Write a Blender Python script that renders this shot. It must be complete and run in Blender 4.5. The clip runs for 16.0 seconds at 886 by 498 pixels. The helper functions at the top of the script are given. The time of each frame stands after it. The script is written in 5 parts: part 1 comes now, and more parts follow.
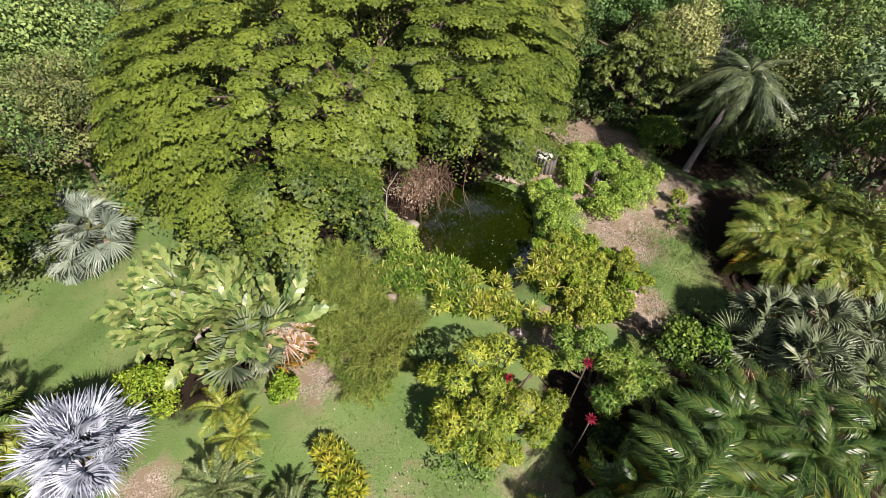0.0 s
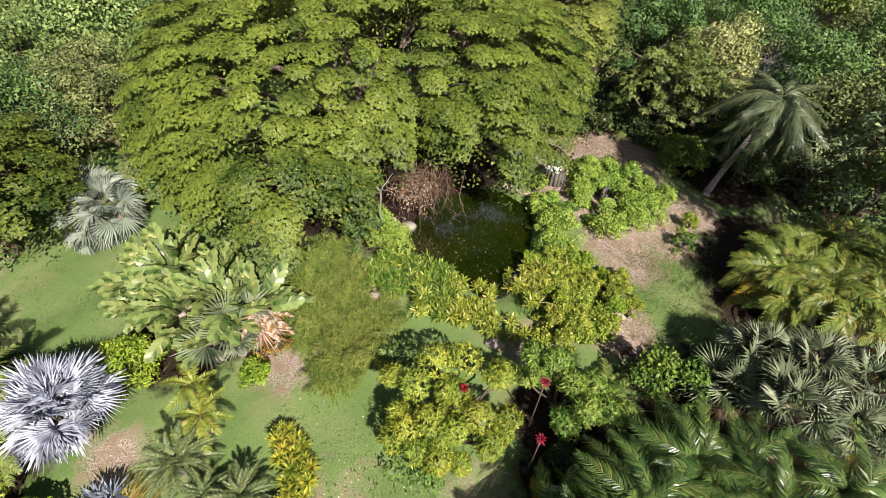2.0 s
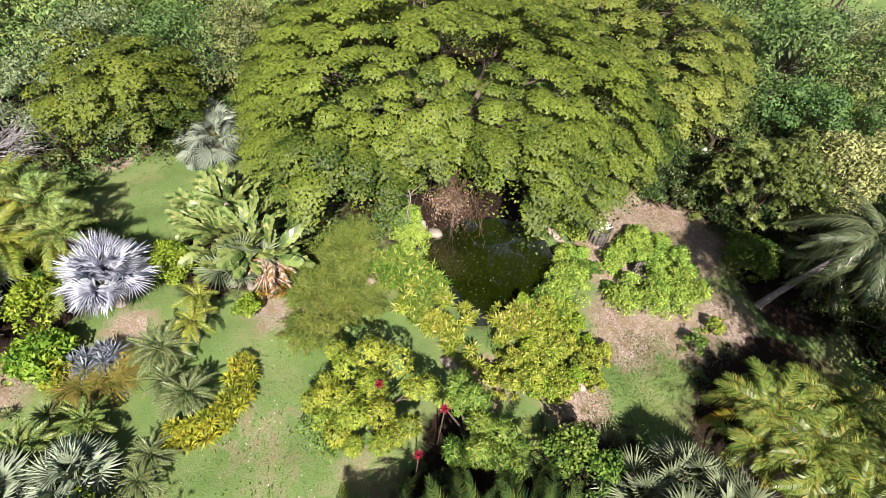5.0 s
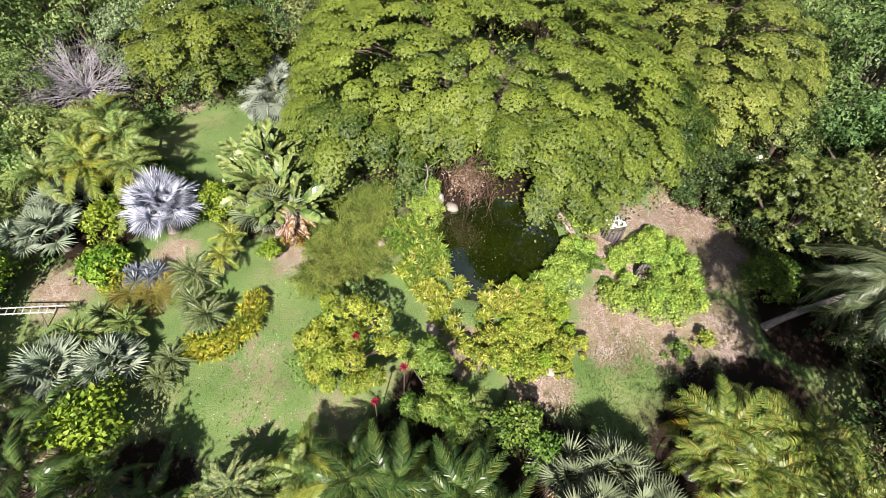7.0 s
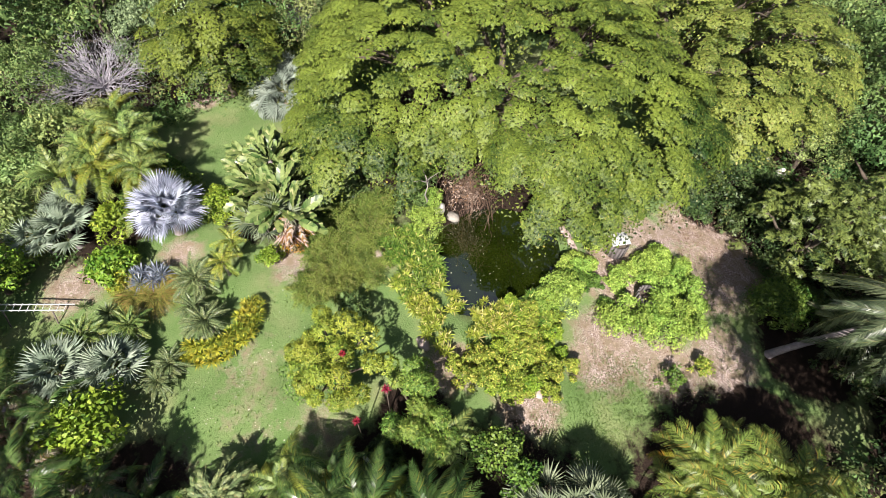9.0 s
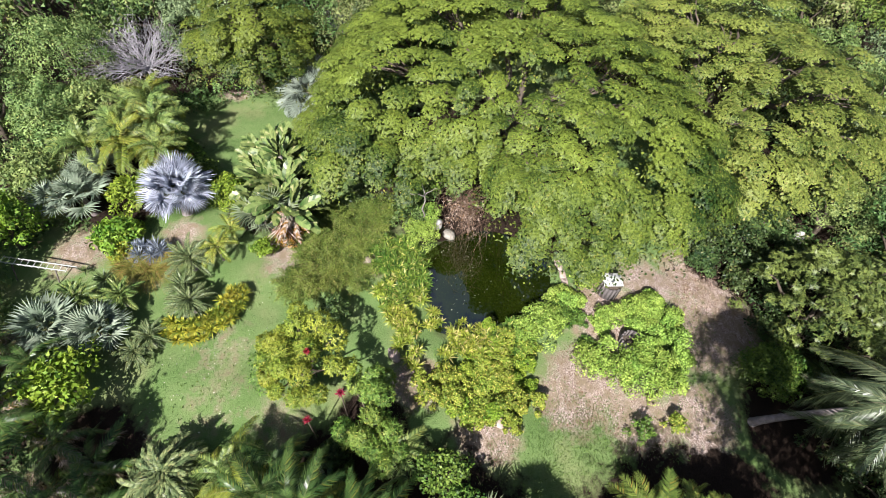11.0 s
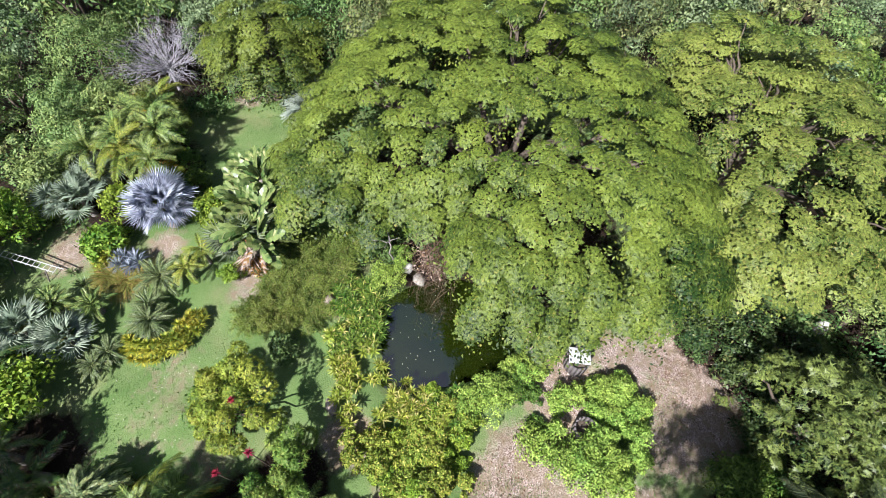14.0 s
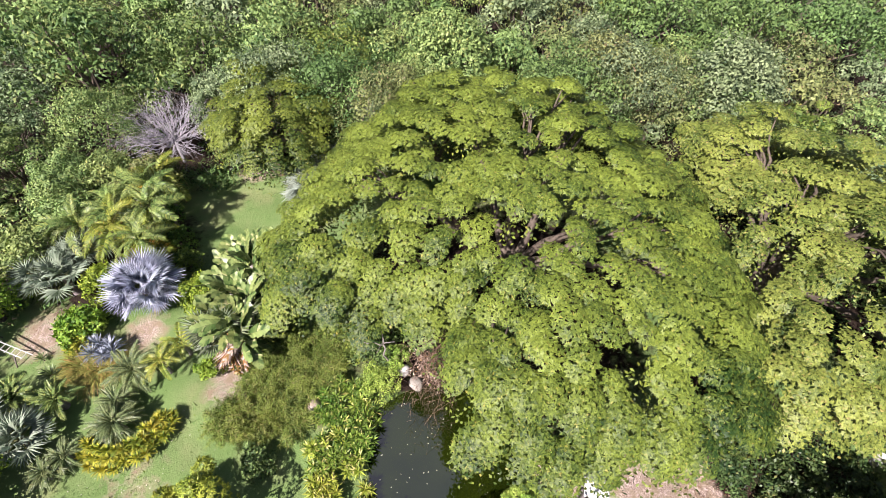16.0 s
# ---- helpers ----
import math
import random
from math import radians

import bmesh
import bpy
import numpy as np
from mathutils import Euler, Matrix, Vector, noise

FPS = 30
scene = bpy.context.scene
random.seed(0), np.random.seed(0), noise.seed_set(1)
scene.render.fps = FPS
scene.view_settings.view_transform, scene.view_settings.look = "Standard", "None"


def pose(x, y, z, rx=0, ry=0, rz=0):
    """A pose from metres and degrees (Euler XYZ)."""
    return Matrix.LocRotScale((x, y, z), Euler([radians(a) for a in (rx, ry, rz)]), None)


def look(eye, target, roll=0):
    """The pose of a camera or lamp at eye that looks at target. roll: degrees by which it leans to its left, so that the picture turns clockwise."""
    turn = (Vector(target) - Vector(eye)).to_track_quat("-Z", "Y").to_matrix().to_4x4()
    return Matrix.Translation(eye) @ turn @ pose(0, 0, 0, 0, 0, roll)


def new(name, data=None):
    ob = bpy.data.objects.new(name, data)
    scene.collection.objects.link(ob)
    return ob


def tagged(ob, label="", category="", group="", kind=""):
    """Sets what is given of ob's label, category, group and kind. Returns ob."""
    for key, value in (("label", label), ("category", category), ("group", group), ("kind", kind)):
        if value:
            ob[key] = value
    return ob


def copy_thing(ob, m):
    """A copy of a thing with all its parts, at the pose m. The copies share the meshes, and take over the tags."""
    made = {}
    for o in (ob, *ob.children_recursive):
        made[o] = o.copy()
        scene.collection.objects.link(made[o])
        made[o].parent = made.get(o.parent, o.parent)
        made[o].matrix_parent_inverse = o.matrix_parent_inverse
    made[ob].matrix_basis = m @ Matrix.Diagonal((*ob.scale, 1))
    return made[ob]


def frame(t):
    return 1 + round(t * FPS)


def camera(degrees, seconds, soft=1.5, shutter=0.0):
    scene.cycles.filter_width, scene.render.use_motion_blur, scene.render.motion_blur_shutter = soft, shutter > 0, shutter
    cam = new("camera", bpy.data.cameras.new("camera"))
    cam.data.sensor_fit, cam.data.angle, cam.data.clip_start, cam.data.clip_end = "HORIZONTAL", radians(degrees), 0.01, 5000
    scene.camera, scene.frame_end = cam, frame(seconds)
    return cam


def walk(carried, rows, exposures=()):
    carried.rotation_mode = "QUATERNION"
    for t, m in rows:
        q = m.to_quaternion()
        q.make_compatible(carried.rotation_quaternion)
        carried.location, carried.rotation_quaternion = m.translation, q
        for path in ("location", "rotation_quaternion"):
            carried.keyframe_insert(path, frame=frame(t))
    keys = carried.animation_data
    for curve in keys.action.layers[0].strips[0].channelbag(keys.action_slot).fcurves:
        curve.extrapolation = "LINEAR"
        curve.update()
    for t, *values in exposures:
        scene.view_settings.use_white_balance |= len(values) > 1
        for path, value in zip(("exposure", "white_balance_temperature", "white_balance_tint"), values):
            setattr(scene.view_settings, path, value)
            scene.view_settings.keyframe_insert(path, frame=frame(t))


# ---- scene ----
# ---------------------------------------------------------------- camera
cam = camera(82.1, 16.0, soft=0.5)
SUN_STRENGTH, SKY_STRENGTH = 5.0, 0.05
EXPOSURES = [(0.0, 0.50, 6850, 14), (4.0, 0.70, 6850, 14), (8.0, 0.82, 6600, 15), (11.5, 0.74, 6150, 13), (13.0, 0.72, 6000, 13), (14.5, 0.83, 5900, 14), (16.0, 0.98, 6400, 23)]
ROWS = [
    (0.0, 0.097, 0.182, 12.997, 43.52, -2.57, 3.10),
    (0.5, 0.524, 0.218, 13.087, 43.35, -2.48, 4.72),
    (1.0, 0.998, 0.277, 13.096, 43.46, -2.53, 6.83),
    (1.5, 1.511, 0.309, 13.111, 43.62, -2.51, 8.85),
    (2.0, 1.958, 0.451, 13.182, 43.33, -2.43, 10.40),
    (2.5, 2.260, 0.576, 13.280, 43.00, -2.40, 10.73),
    (3.0, 2.755, 0.706, 13.414, 42.68, -2.47, 12.41),
    (3.5, 3.436, 0.920, 13.532, 42.43, -2.55, 15.54),
    (4.0, 4.070, 1.127, 13.627, 42.32, -2.61, 18.61),
    (4.5, 4.923, 1.389, 13.970, 42.00, -3.28, 24.88),
    (5.0, 5.955, 1.589, 14.700, 41.73, -5.13, 34.69),
    (5.2, 6.350, 1.629, 15.030, 41.75, -5.85, 38.22),
    (7.3, 8.310, 3.233, 16.357, 35.66, -3.12, 47.36),
    (7.5, 8.304, 3.411, 16.459, 35.28, -2.99, 47.79),
    (8.0, 8.253, 3.856, 16.703, 34.66, -2.61, 48.70),
    (8.5, 8.224, 4.239, 16.893, 34.17, -2.10, 49.20),
    (9.0, 8.162, 4.655, 17.048, 33.61, -2.03, 50.42),
    (9.2, 8.135, 4.826, 17.104, 33.39, -2.08, 51.07),
    (11.3, 9.412, 6.532, 17.121, 35.42, -3.66, 61.31),
    (11.5, 9.471, 6.927, 17.188, 35.06, -3.66, 62.85),
    (12.0, 9.564, 7.957, 17.363, 34.56, -3.24, 65.98),
    (12.5, 9.379, 8.983, 17.628, 33.90, -2.41, 67.34),
    (13.0, 9.042, 9.837, 17.834, 32.90, -1.59, 67.98),
    (13.5, 8.668, 10.436, 17.983, 32.47, -1.13, 68.59),
    (14.0, 8.331, 10.917, 18.051, 32.18, -0.67, 69.09),
    (14.5, 7.883, 11.301, 18.063, 32.06, -0.43, 69.46),
    (15.0, 7.331, 11.623, 17.999, 33.28, -0.38, 70.14),
    (15.5, 6.802, 11.939, 17.764, 35.75, -0.39, 71.13),
    (16.0, 6.339, 12.124, 17.462, 38.53, -0.50, 71.66),
]

walk(cam, [(t, pose(x, y, z, rx, ry, rz)) for t, x, y, z, rx, ry, rz in ROWS], EXPOSURES)

# ---------------------------------------------------------------- daylight
SUN_DIR = Vector((0.40, -0.57, 0.72)).normalized()
world = bpy.data.worlds.new("world")
scene.world = world
world.use_nodes = True
sky = world.node_tree.nodes.new("ShaderNodeTexSky")
sky.sky_type = "NISHITA"
sky.sun_disc = False
sky.sun_elevation = math.asin(SUN_DIR.z)
sky.sun_rotation = math.atan2(SUN_DIR.x, SUN_DIR.y)
# fair-weather clouds over the blue
way = world.node_tree.nodes.new("ShaderNodeTexCoord").outputs["Generated"]
puffs = world.node_tree.nodes.new("ShaderNodeTexNoise")
puffs.inputs["Scale"].default_value = 2.2
puffs.inputs["Detail"].default_value = 5.0
world.node_tree.links.new(way, puffs.inputs["Vector"])
cover = world.node_tree.nodes.new("ShaderNodeValToRGB")
cover.color_ramp.elements[0].position, cover.color_ramp.elements[1].position = 0.46, 0.60
world.node_tree.links.new(puffs.outputs["Fac"], cover.inputs[0])
cloudy = world.node_tree.nodes.new("ShaderNodeMix")
cloudy.data_type = "RGBA"
cloudy.inputs[7].default_value = (2.1, 2.3, 2.75, 1)
world.node_tree.links.new(cover.outputs[0], cloudy.inputs[0])
world.node_tree.links.new(sky.outputs[0], cloudy.inputs[6])
world.node_tree.links.new(cloudy.outputs[2], world.node_tree.nodes["Background"].inputs[0])
world.node_tree.nodes["Background"].inputs[1].default_value = SKY_STRENGTH
sun = new("sun", bpy.data.lights.new("sun", "SUN"))
sun.data.energy = SUN_STRENGTH
sun.data.angle = radians(0.6)
sun.data.color = (1.0, 0.955, 0.88)
sun.matrix_world = look(SUN_DIR * 60, (0, 0, 0))


# ---------------------------------------------------------------- materials
def material(name):
    m = bpy.data.materials.new(name)
    m.use_nodes = True
    return m, m.node_tree, m.node_tree.nodes["Principled BSDF"]


def ramp(tree, source, stops):
    r = tree.nodes.new("ShaderNodeValToRGB")
    while len(r.color_ramp.elements) < len(stops):
        r.color_ramp.elements.new(0.5)
    for e, (p, c) in zip(r.color_ramp.elements, stops):
        e.position, e.color = p, (*c, 1)
    tree.links.new(source, r.inputs[0])
    return r.outputs[0]


def noise_of(tree, coord, scale, detail=3.0, rough=0.55):
    n = tree.nodes.new("ShaderNodeTexNoise")
    n.inputs["Scale"].default_value = scale
    n.inputs["Detail"].default_value = detail
    n.inputs["Roughness"].default_value = rough
    tree.links.new(coord, n.inputs["Vector"])
    return n.outputs["Fac"]


def mixed(tree, fac, a, b, mode="MIX"):
    m = tree.nodes.new("ShaderNodeMix")
    m.data_type, m.blend_type = "RGBA", mode
    for socket, value in ((m.inputs[0], fac), (m.inputs[6], a), (m.inputs[7], b)):
        if isinstance(value, bpy.types.NodeSocket):
            tree.links.new(value, socket)
        else:
            socket.default_value = value if isinstance(value, float) else (*value, 1)
    return m.outputs[2]


def mathed(tree, op, a, b):
    m = tree.nodes.new("ShaderNodeMath")
    m.operation = op
    for socket, value in zip(m.inputs, (a, b)):
        if isinstance(value, bpy.types.NodeSocket):
            tree.links.new(value, socket)
        else:
            socket.default_value = value
    return m.outputs[0]


def bumped(tree, bsdf, height, strength, distance):
    b = tree.nodes.new("ShaderNodeBump")
    b.inputs["Strength"].default_value = strength
    b.inputs["Distance"].default_value = distance
    tree.links.new(height, b.inputs["Height"])
    tree.links.new(b.outputs[0], bsdf.inputs["Normal"])


def leaf_material(name, dark, light, odd=None, rough=0.45, thin=0.14, patch=0.9, odd_share=0.05, along=None, vary=0.5):
    """Leaves: tone wanders over the crown, differs leaf by leaf, and a share of them has turned to the odd colour."""
    m, tree, b = material(name)
    where = tree.nodes.new("ShaderNodeTexCoord").outputs["Object"]
    broad = noise_of(tree, where, patch, 2.0)
    geo = tree.nodes.new("ShaderNodeNewGeometry")
    island = geo.outputs["Random Per Island"]
    info = tree.nodes.new("ShaderNodeObjectInfo").outputs["Random"]
    t = mathed(tree, "ADD", mathed(tree, "MULTIPLY", broad, 1.5), mathed(tree, "MULTIPLY", island, 0.5))
    t = mathed(tree, "SUBTRACT", t, 0.5)
    # along: the tone also rises steadily in the given direction
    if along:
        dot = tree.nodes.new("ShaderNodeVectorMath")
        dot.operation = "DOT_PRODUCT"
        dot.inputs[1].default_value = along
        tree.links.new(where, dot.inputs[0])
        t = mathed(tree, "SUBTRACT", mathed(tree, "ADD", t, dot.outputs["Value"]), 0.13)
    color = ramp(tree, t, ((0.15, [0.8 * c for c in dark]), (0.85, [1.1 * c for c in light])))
    if odd:
        color = mixed(tree, mathed(tree, "GREATER_THAN", mathed(tree, "FRACT", mathed(tree, "MULTIPLY", island, 7.31), 0.0), 1.0 - odd_share), color, odd)
    hsv = tree.nodes.new("ShaderNodeHueSaturation")
    tree.links.new(color, hsv.inputs["Color"])
    tree.links.new(mathed(tree, "ADD", mathed(tree, "MULTIPLY", info, 0.03), 0.485), hsv.inputs["Hue"])
    tree.links.new(mathed(tree, "ADD", mathed(tree, "MULTIPLY", mathed(tree, "FRACT", mathed(tree, "MULTIPLY", island, 3.7), 0.0), vary), 1.0 - 0.5 * vary), hsv.inputs["Value"])
    color = hsv.outputs[0]
    tree.links.new(color, b.inputs["Base Color"])
    b.inputs["Roughness"].default_value = rough
    b.inputs["Specular IOR Level"].default_value = 0.3
    through_leaf = tree.nodes.new("ShaderNodeBsdfTranslucent")
    tree.links.new(mixed(tree, 0.55, color, (0.75, 0.95, 0.12), "MULTIPLY"), through_leaf.inputs[0])
    mix = tree.nodes.new("ShaderNodeMixShader")
    mix.inputs[0].default_value = 0.45 * thin
    tree.links.new(b.outputs[0], mix.inputs[1])
    tree.links.new(through_leaf.outputs[0], mix.inputs[2])
    tree.links.new(mix.outputs[0], tree.nodes["Material Output"].inputs[0])
    return m


def rough_material(name, dark, light, scale=6.0, rough=0.85, bump=0.02):
    m, tree, b = material(name)
    where = tree.nodes.new("ShaderNodeTexCoord").outputs["Object"]
    a = noise_of(tree, where, scale, 5.0, 0.65)
    c = noise_of(tree, where, scale * 0.22, 2.0)
    tone = mathed(tree, "ADD", mathed(tree, "MULTIPLY", a, 0.6), mathed(tree, "MULTIPLY", c, 0.4))
    tree.links.new(ramp(tree, tone, ((0.3, dark), (0.7, light))), b.inputs["Base Color"])
    b.inputs["Roughness"].default_value = rough
    bumped(tree, b, a, 0.6, bump)
    return m


# tone rises with height and slightly towards the west
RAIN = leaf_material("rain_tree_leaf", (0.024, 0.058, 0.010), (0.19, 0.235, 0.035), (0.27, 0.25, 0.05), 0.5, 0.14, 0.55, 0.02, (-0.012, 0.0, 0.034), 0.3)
RAIN_PALE = leaf_material("rain_tree_pale_leaf", (0.042, 0.095, 0.016), (0.22, 0.278, 0.055), (0.30, 0.28, 0.075), 0.5, 0.14, 0.5, 0.04, None, 0.3)
FOREST = [
    leaf_material("forest_leaf_green", (0.055, 0.12, 0.035), (0.2, 0.29, 0.085), (0.24, 0.28, 0.09), 0.55, vary=0.3),
    leaf_material("forest_leaf_dark", (0.045, 0.105, 0.03), (0.16, 0.26, 0.075), None, 0.55, vary=0.3),
    leaf_material("forest_leaf_lime", (0.10, 0.19, 0.055), (0.29, 0.38, 0.12), (0.32, 0.35, 0.11), 0.55, vary=0.3),
    leaf_material("forest_leaf_olive", (0.085, 0.125, 0.045), (0.26, 0.29, 0.10), (0.26, 0.20, 0.11), 0.55, vary=0.3),
    leaf_material("forest_leaf_grey", (0.075, 0.13, 0.06), (0.26, 0.33, 0.16), None, 0.55, vary=0.3),
]
# darker than the woodland leaves: shade is put into this leaf colour
SHADE_GREEN = leaf_material("shade_green_leaf", (0.02, 0.05, 0.016), (0.10, 0.15, 0.045), (0.16, 0.17, 0.06), 0.45, 0.1, 0.9, 0.06)
DARK_GLOSSY = leaf_material("glossy_dark_leaf", (0.032, 0.062, 0.015), (0.205, 0.245, 0.06), (0.22, 0.24, 0.06), 0.42, 0.12)
PALE_TREE = leaf_material("pale_leaf", (0.18, 0.23, 0.07), (0.45, 0.46, 0.19), (0.4, 0.36, 0.2), 0.6)
UMBRELLA = leaf_material("drooping_lime_leaf", (0.13, 0.22, 0.025), (0.37, 0.42, 0.055), (0.44, 0.43, 0.07), 0.5, 0.14, 0.9, 0.08)
UMBRELLA_GREEN = leaf_material("drooping_green_leaf", (0.09, 0.19, 0.03), (0.26, 0.37, 0.065), (0.36, 0.40, 0.08), 0.5, 0.14, 0.9, 0.08)
VINE = leaf_material("bright_vine_leaf", (0.17, 0.31, 0.045), (0.39, 0.53, 0.10), (0.43, 0.52, 0.13), 0.6, 0.14, 1.2)
LIME_BUSH = leaf_material("lime_bush_leaf", (0.10, 0.22, 0.018), (0.31, 0.42, 0.045), (0.40, 0.46, 0.07), 0.55, 0.14, 1.2)
YELLOW_BUSH = leaf_material("yellow_bush_leaf", (0.16, 0.25, 0.03), (0.36, 0.43, 0.06), (0.50, 0.46, 0.10), 0.55, 0.14, 1.6, 0.15)
AIRY = leaf_material("airy_shrub_leaf", (0.05, 0.13, 0.02), (0.2, 0.3, 0.05), None, 0.5, 0.14, 1.2)
REED = leaf_material("reed_blade", (0.06, 0.15, 0.02), (0.24, 0.35, 0.055), (0.48, 0.47, 0.14), 0.42, 0.14, 0.9, 0.1)
REED_YELLOW = leaf_material("yellowing_reed_blade", (0.16, 0.24, 0.025), (0.42, 0.45, 0.07), (0.56, 0.50, 0.18), 0.42, 0.14, 0.9, 0.14)
FEATHER = leaf_material("feathery_needle", (0.10, 0.17, 0.03), (0.26, 0.33, 0.065), (0.28, 0.26, 0.08), 0.55, 0.14, 0.8, 0.12)
PALM = leaf_material("palm_leaflet", (0.022, 0.065, 0.016), (0.11, 0.18, 0.045), (0.2, 0.21, 0.04), 0.28, 0.14, 0.6, 0.08)
PALM_YELLOW = leaf_material("yellowing_palm_leaflet", (0.13, 0.16, 0.015), (0.33, 0.30, 0.03), (0.42, 0.22, 0.03), 0.45, 0.14, 0.7, 0.2)
PALM_LIGHT = leaf_material("light_palm_leaflet", (0.07, 0.145, 0.035), (0.29, 0.36, 0.10), (0.32, 0.34, 0.08), 0.42, 0.14, 0.6, 0.08)
TALL_LEAF = leaf_material("hanging_palm_leaflet", (0.04, 0.065, 0.03), (0.17, 0.21, 0.11), (0.2, 0.19, 0.12), 0.32, 0.15, 0.8)
DATE_LEAF = leaf_material("date_palm_leaflet", (0.045, 0.095, 0.018), (0.215, 0.275, 0.055), (0.30, 0.24, 0.045), 0.38, 0.14, 0.8, 0.1)
LIME_FROND = leaf_material("lime_frond_leaflet", (0.13, 0.2, 0.03), (0.30, 0.33, 0.05), (0.34, 0.32, 0.06), 0.45, 0.16, 0.8, 0.12)
CYCAD = leaf_material("grey_green_leaflet", (0.075, 0.125, 0.05), (0.27, 0.32, 0.13), (0.26, 0.24, 0.1), 0.4, 0.2, 0.8)
FAN_GREY = leaf_material("grey_fan_leaf", (0.055, 0.08, 0.045), (0.23, 0.27, 0.16), (0.33, 0.29, 0.2), 0.42, 0.12, 0.8, 0.06)
FAN_SAGE = leaf_material("sage_fan_leaf", (0.11, 0.14, 0.105), (0.29, 0.335, 0.27), None, 0.42, 0.14, 0.8)
FAN_BLUE = leaf_material("blue_fan_leaf", (0.10, 0.145, 0.095), (0.30, 0.36, 0.26), None, 0.38, 0.12, 0.8)
SILVER = leaf_material("silver_fan_leaf", (0.26, 0.285, 0.36), (0.54, 0.57, 0.67), None, 0.45, 0.08, 0.7)
DEAD = leaf_material("dead_leaf", (0.26, 0.18, 0.14), (0.66, 0.52, 0.44), (0.3, 0.16, 0.06), 0.7, 0.1, 1.5, 0.2)
PADDLE = leaf_material("paddle_leaf", (0.06, 0.125, 0.03), (0.25, 0.31, 0.10), (0.40, 0.40, 0.18), 0.34, 0.14, 0.5, 0.05)
CROTON = leaf_material("croton_leaf", (0.2, 0.25, 0.03), (0.52, 0.48, 0.06), (0.14, 0.2, 0.03), 0.45, 0.14, 1.5, 0.2)
COPPER = leaf_material("copper_croton_leaf", (0.10, 0.06, 0.02), (0.5, 0.30, 0.03), (0.06, 0.08, 0.02), 0.35, 0.2, 2.0, 0.35)
BLUE_ROSETTE = leaf_material("blue_rosette_leaf", (0.09, 0.11, 0.15), (0.32, 0.36, 0.42), None, 0.4, 0.08, 1.5)
TUSSOCK = leaf_material("tussock_blade", (0.13, 0.16, 0.03), (0.32, 0.31, 0.07), (0.34, 0.22, 0.07), 0.55, 0.14, 1.2, 0.15)
RED = leaf_material("crimson_leaf", (0.13, 0.012, 0.018), (0.34, 0.028, 0.04), None, 0.45, 0.14, 2.0)
GRASS = leaf_material("lawn_blade", (0.08, 0.17, 0.03), (0.17, 0.26, 0.06), None, 0.55, 0.14, 0.6)
LITTER = leaf_material("leaf_litter", (0.20, 0.13, 0.09), (0.56, 0.44, 0.34), (0.16, 0.08, 0.05), 0.7, 0.05, 1.5, 0.3)
PETAL = leaf_material("floating_leaf", (0.5, 0.48, 0.3), (0.75, 0.73, 0.6), None, 0.5, 0.05, 2.0)
BARK = rough_material("bark", (0.05, 0.037, 0.026), (0.19, 0.15, 0.115), 9.0)
BARK_PALE = rough_material("pale_bark", (0.2, 0.17, 0.16), (0.46, 0.41, 0.38), 7.0)
TWIG_GREY = rough_material("bare_grey_twig", (0.30, 0.28, 0.31), (0.56, 0.53, 0.58), 9.0)
TWIG_BROWN = rough_material("dry_brown_vine", (0.13, 0.075, 0.05), (0.36, 0.24, 0.17), 9.0)
PALM_TRUNK = rough_material("ringed_palm_trunk", (0.15, 0.12, 0.115), (0.42, 0.36, 0.36), 8.0)
RACHIS = rough_material("leaf_stalk", (0.07, 0.09, 0.025), (0.22, 0.22, 0.08), 5.0, 0.6, 0.004)
STONE = rough_material("limestone", (0.2, 0.18, 0.15), (0.5, 0.46, 0.4), 5.0, 0.85, 0.03)
WHITE_STONE = rough_material("bleached_stone", (0.45, 0.43, 0.40), (0.78, 0.76, 0.72), 5.0, 0.8, 0.03)
BOARD = rough_material("weathered_board", (0.10, 0.085, 0.085), (0.27, 0.24, 0.23), 12.0, 0.8, 0.01)
PINK_STONE = rough_material("pinkish_stone", (0.36, 0.27, 0.23), (0.62, 0.5, 0.45), 6.0, 0.85, 0.03)
WHITE_PAINT = rough_material("white_painted_wood", (0.55, 0.55, 0.52), (0.82, 0.82, 0.8), 14.0, 0.5, 0.002)
IRON = rough_material("rusty_tube", (0.07, 0.055, 0.05), (0.2, 0.16, 0.14), 14.0, 0.6, 0.002)


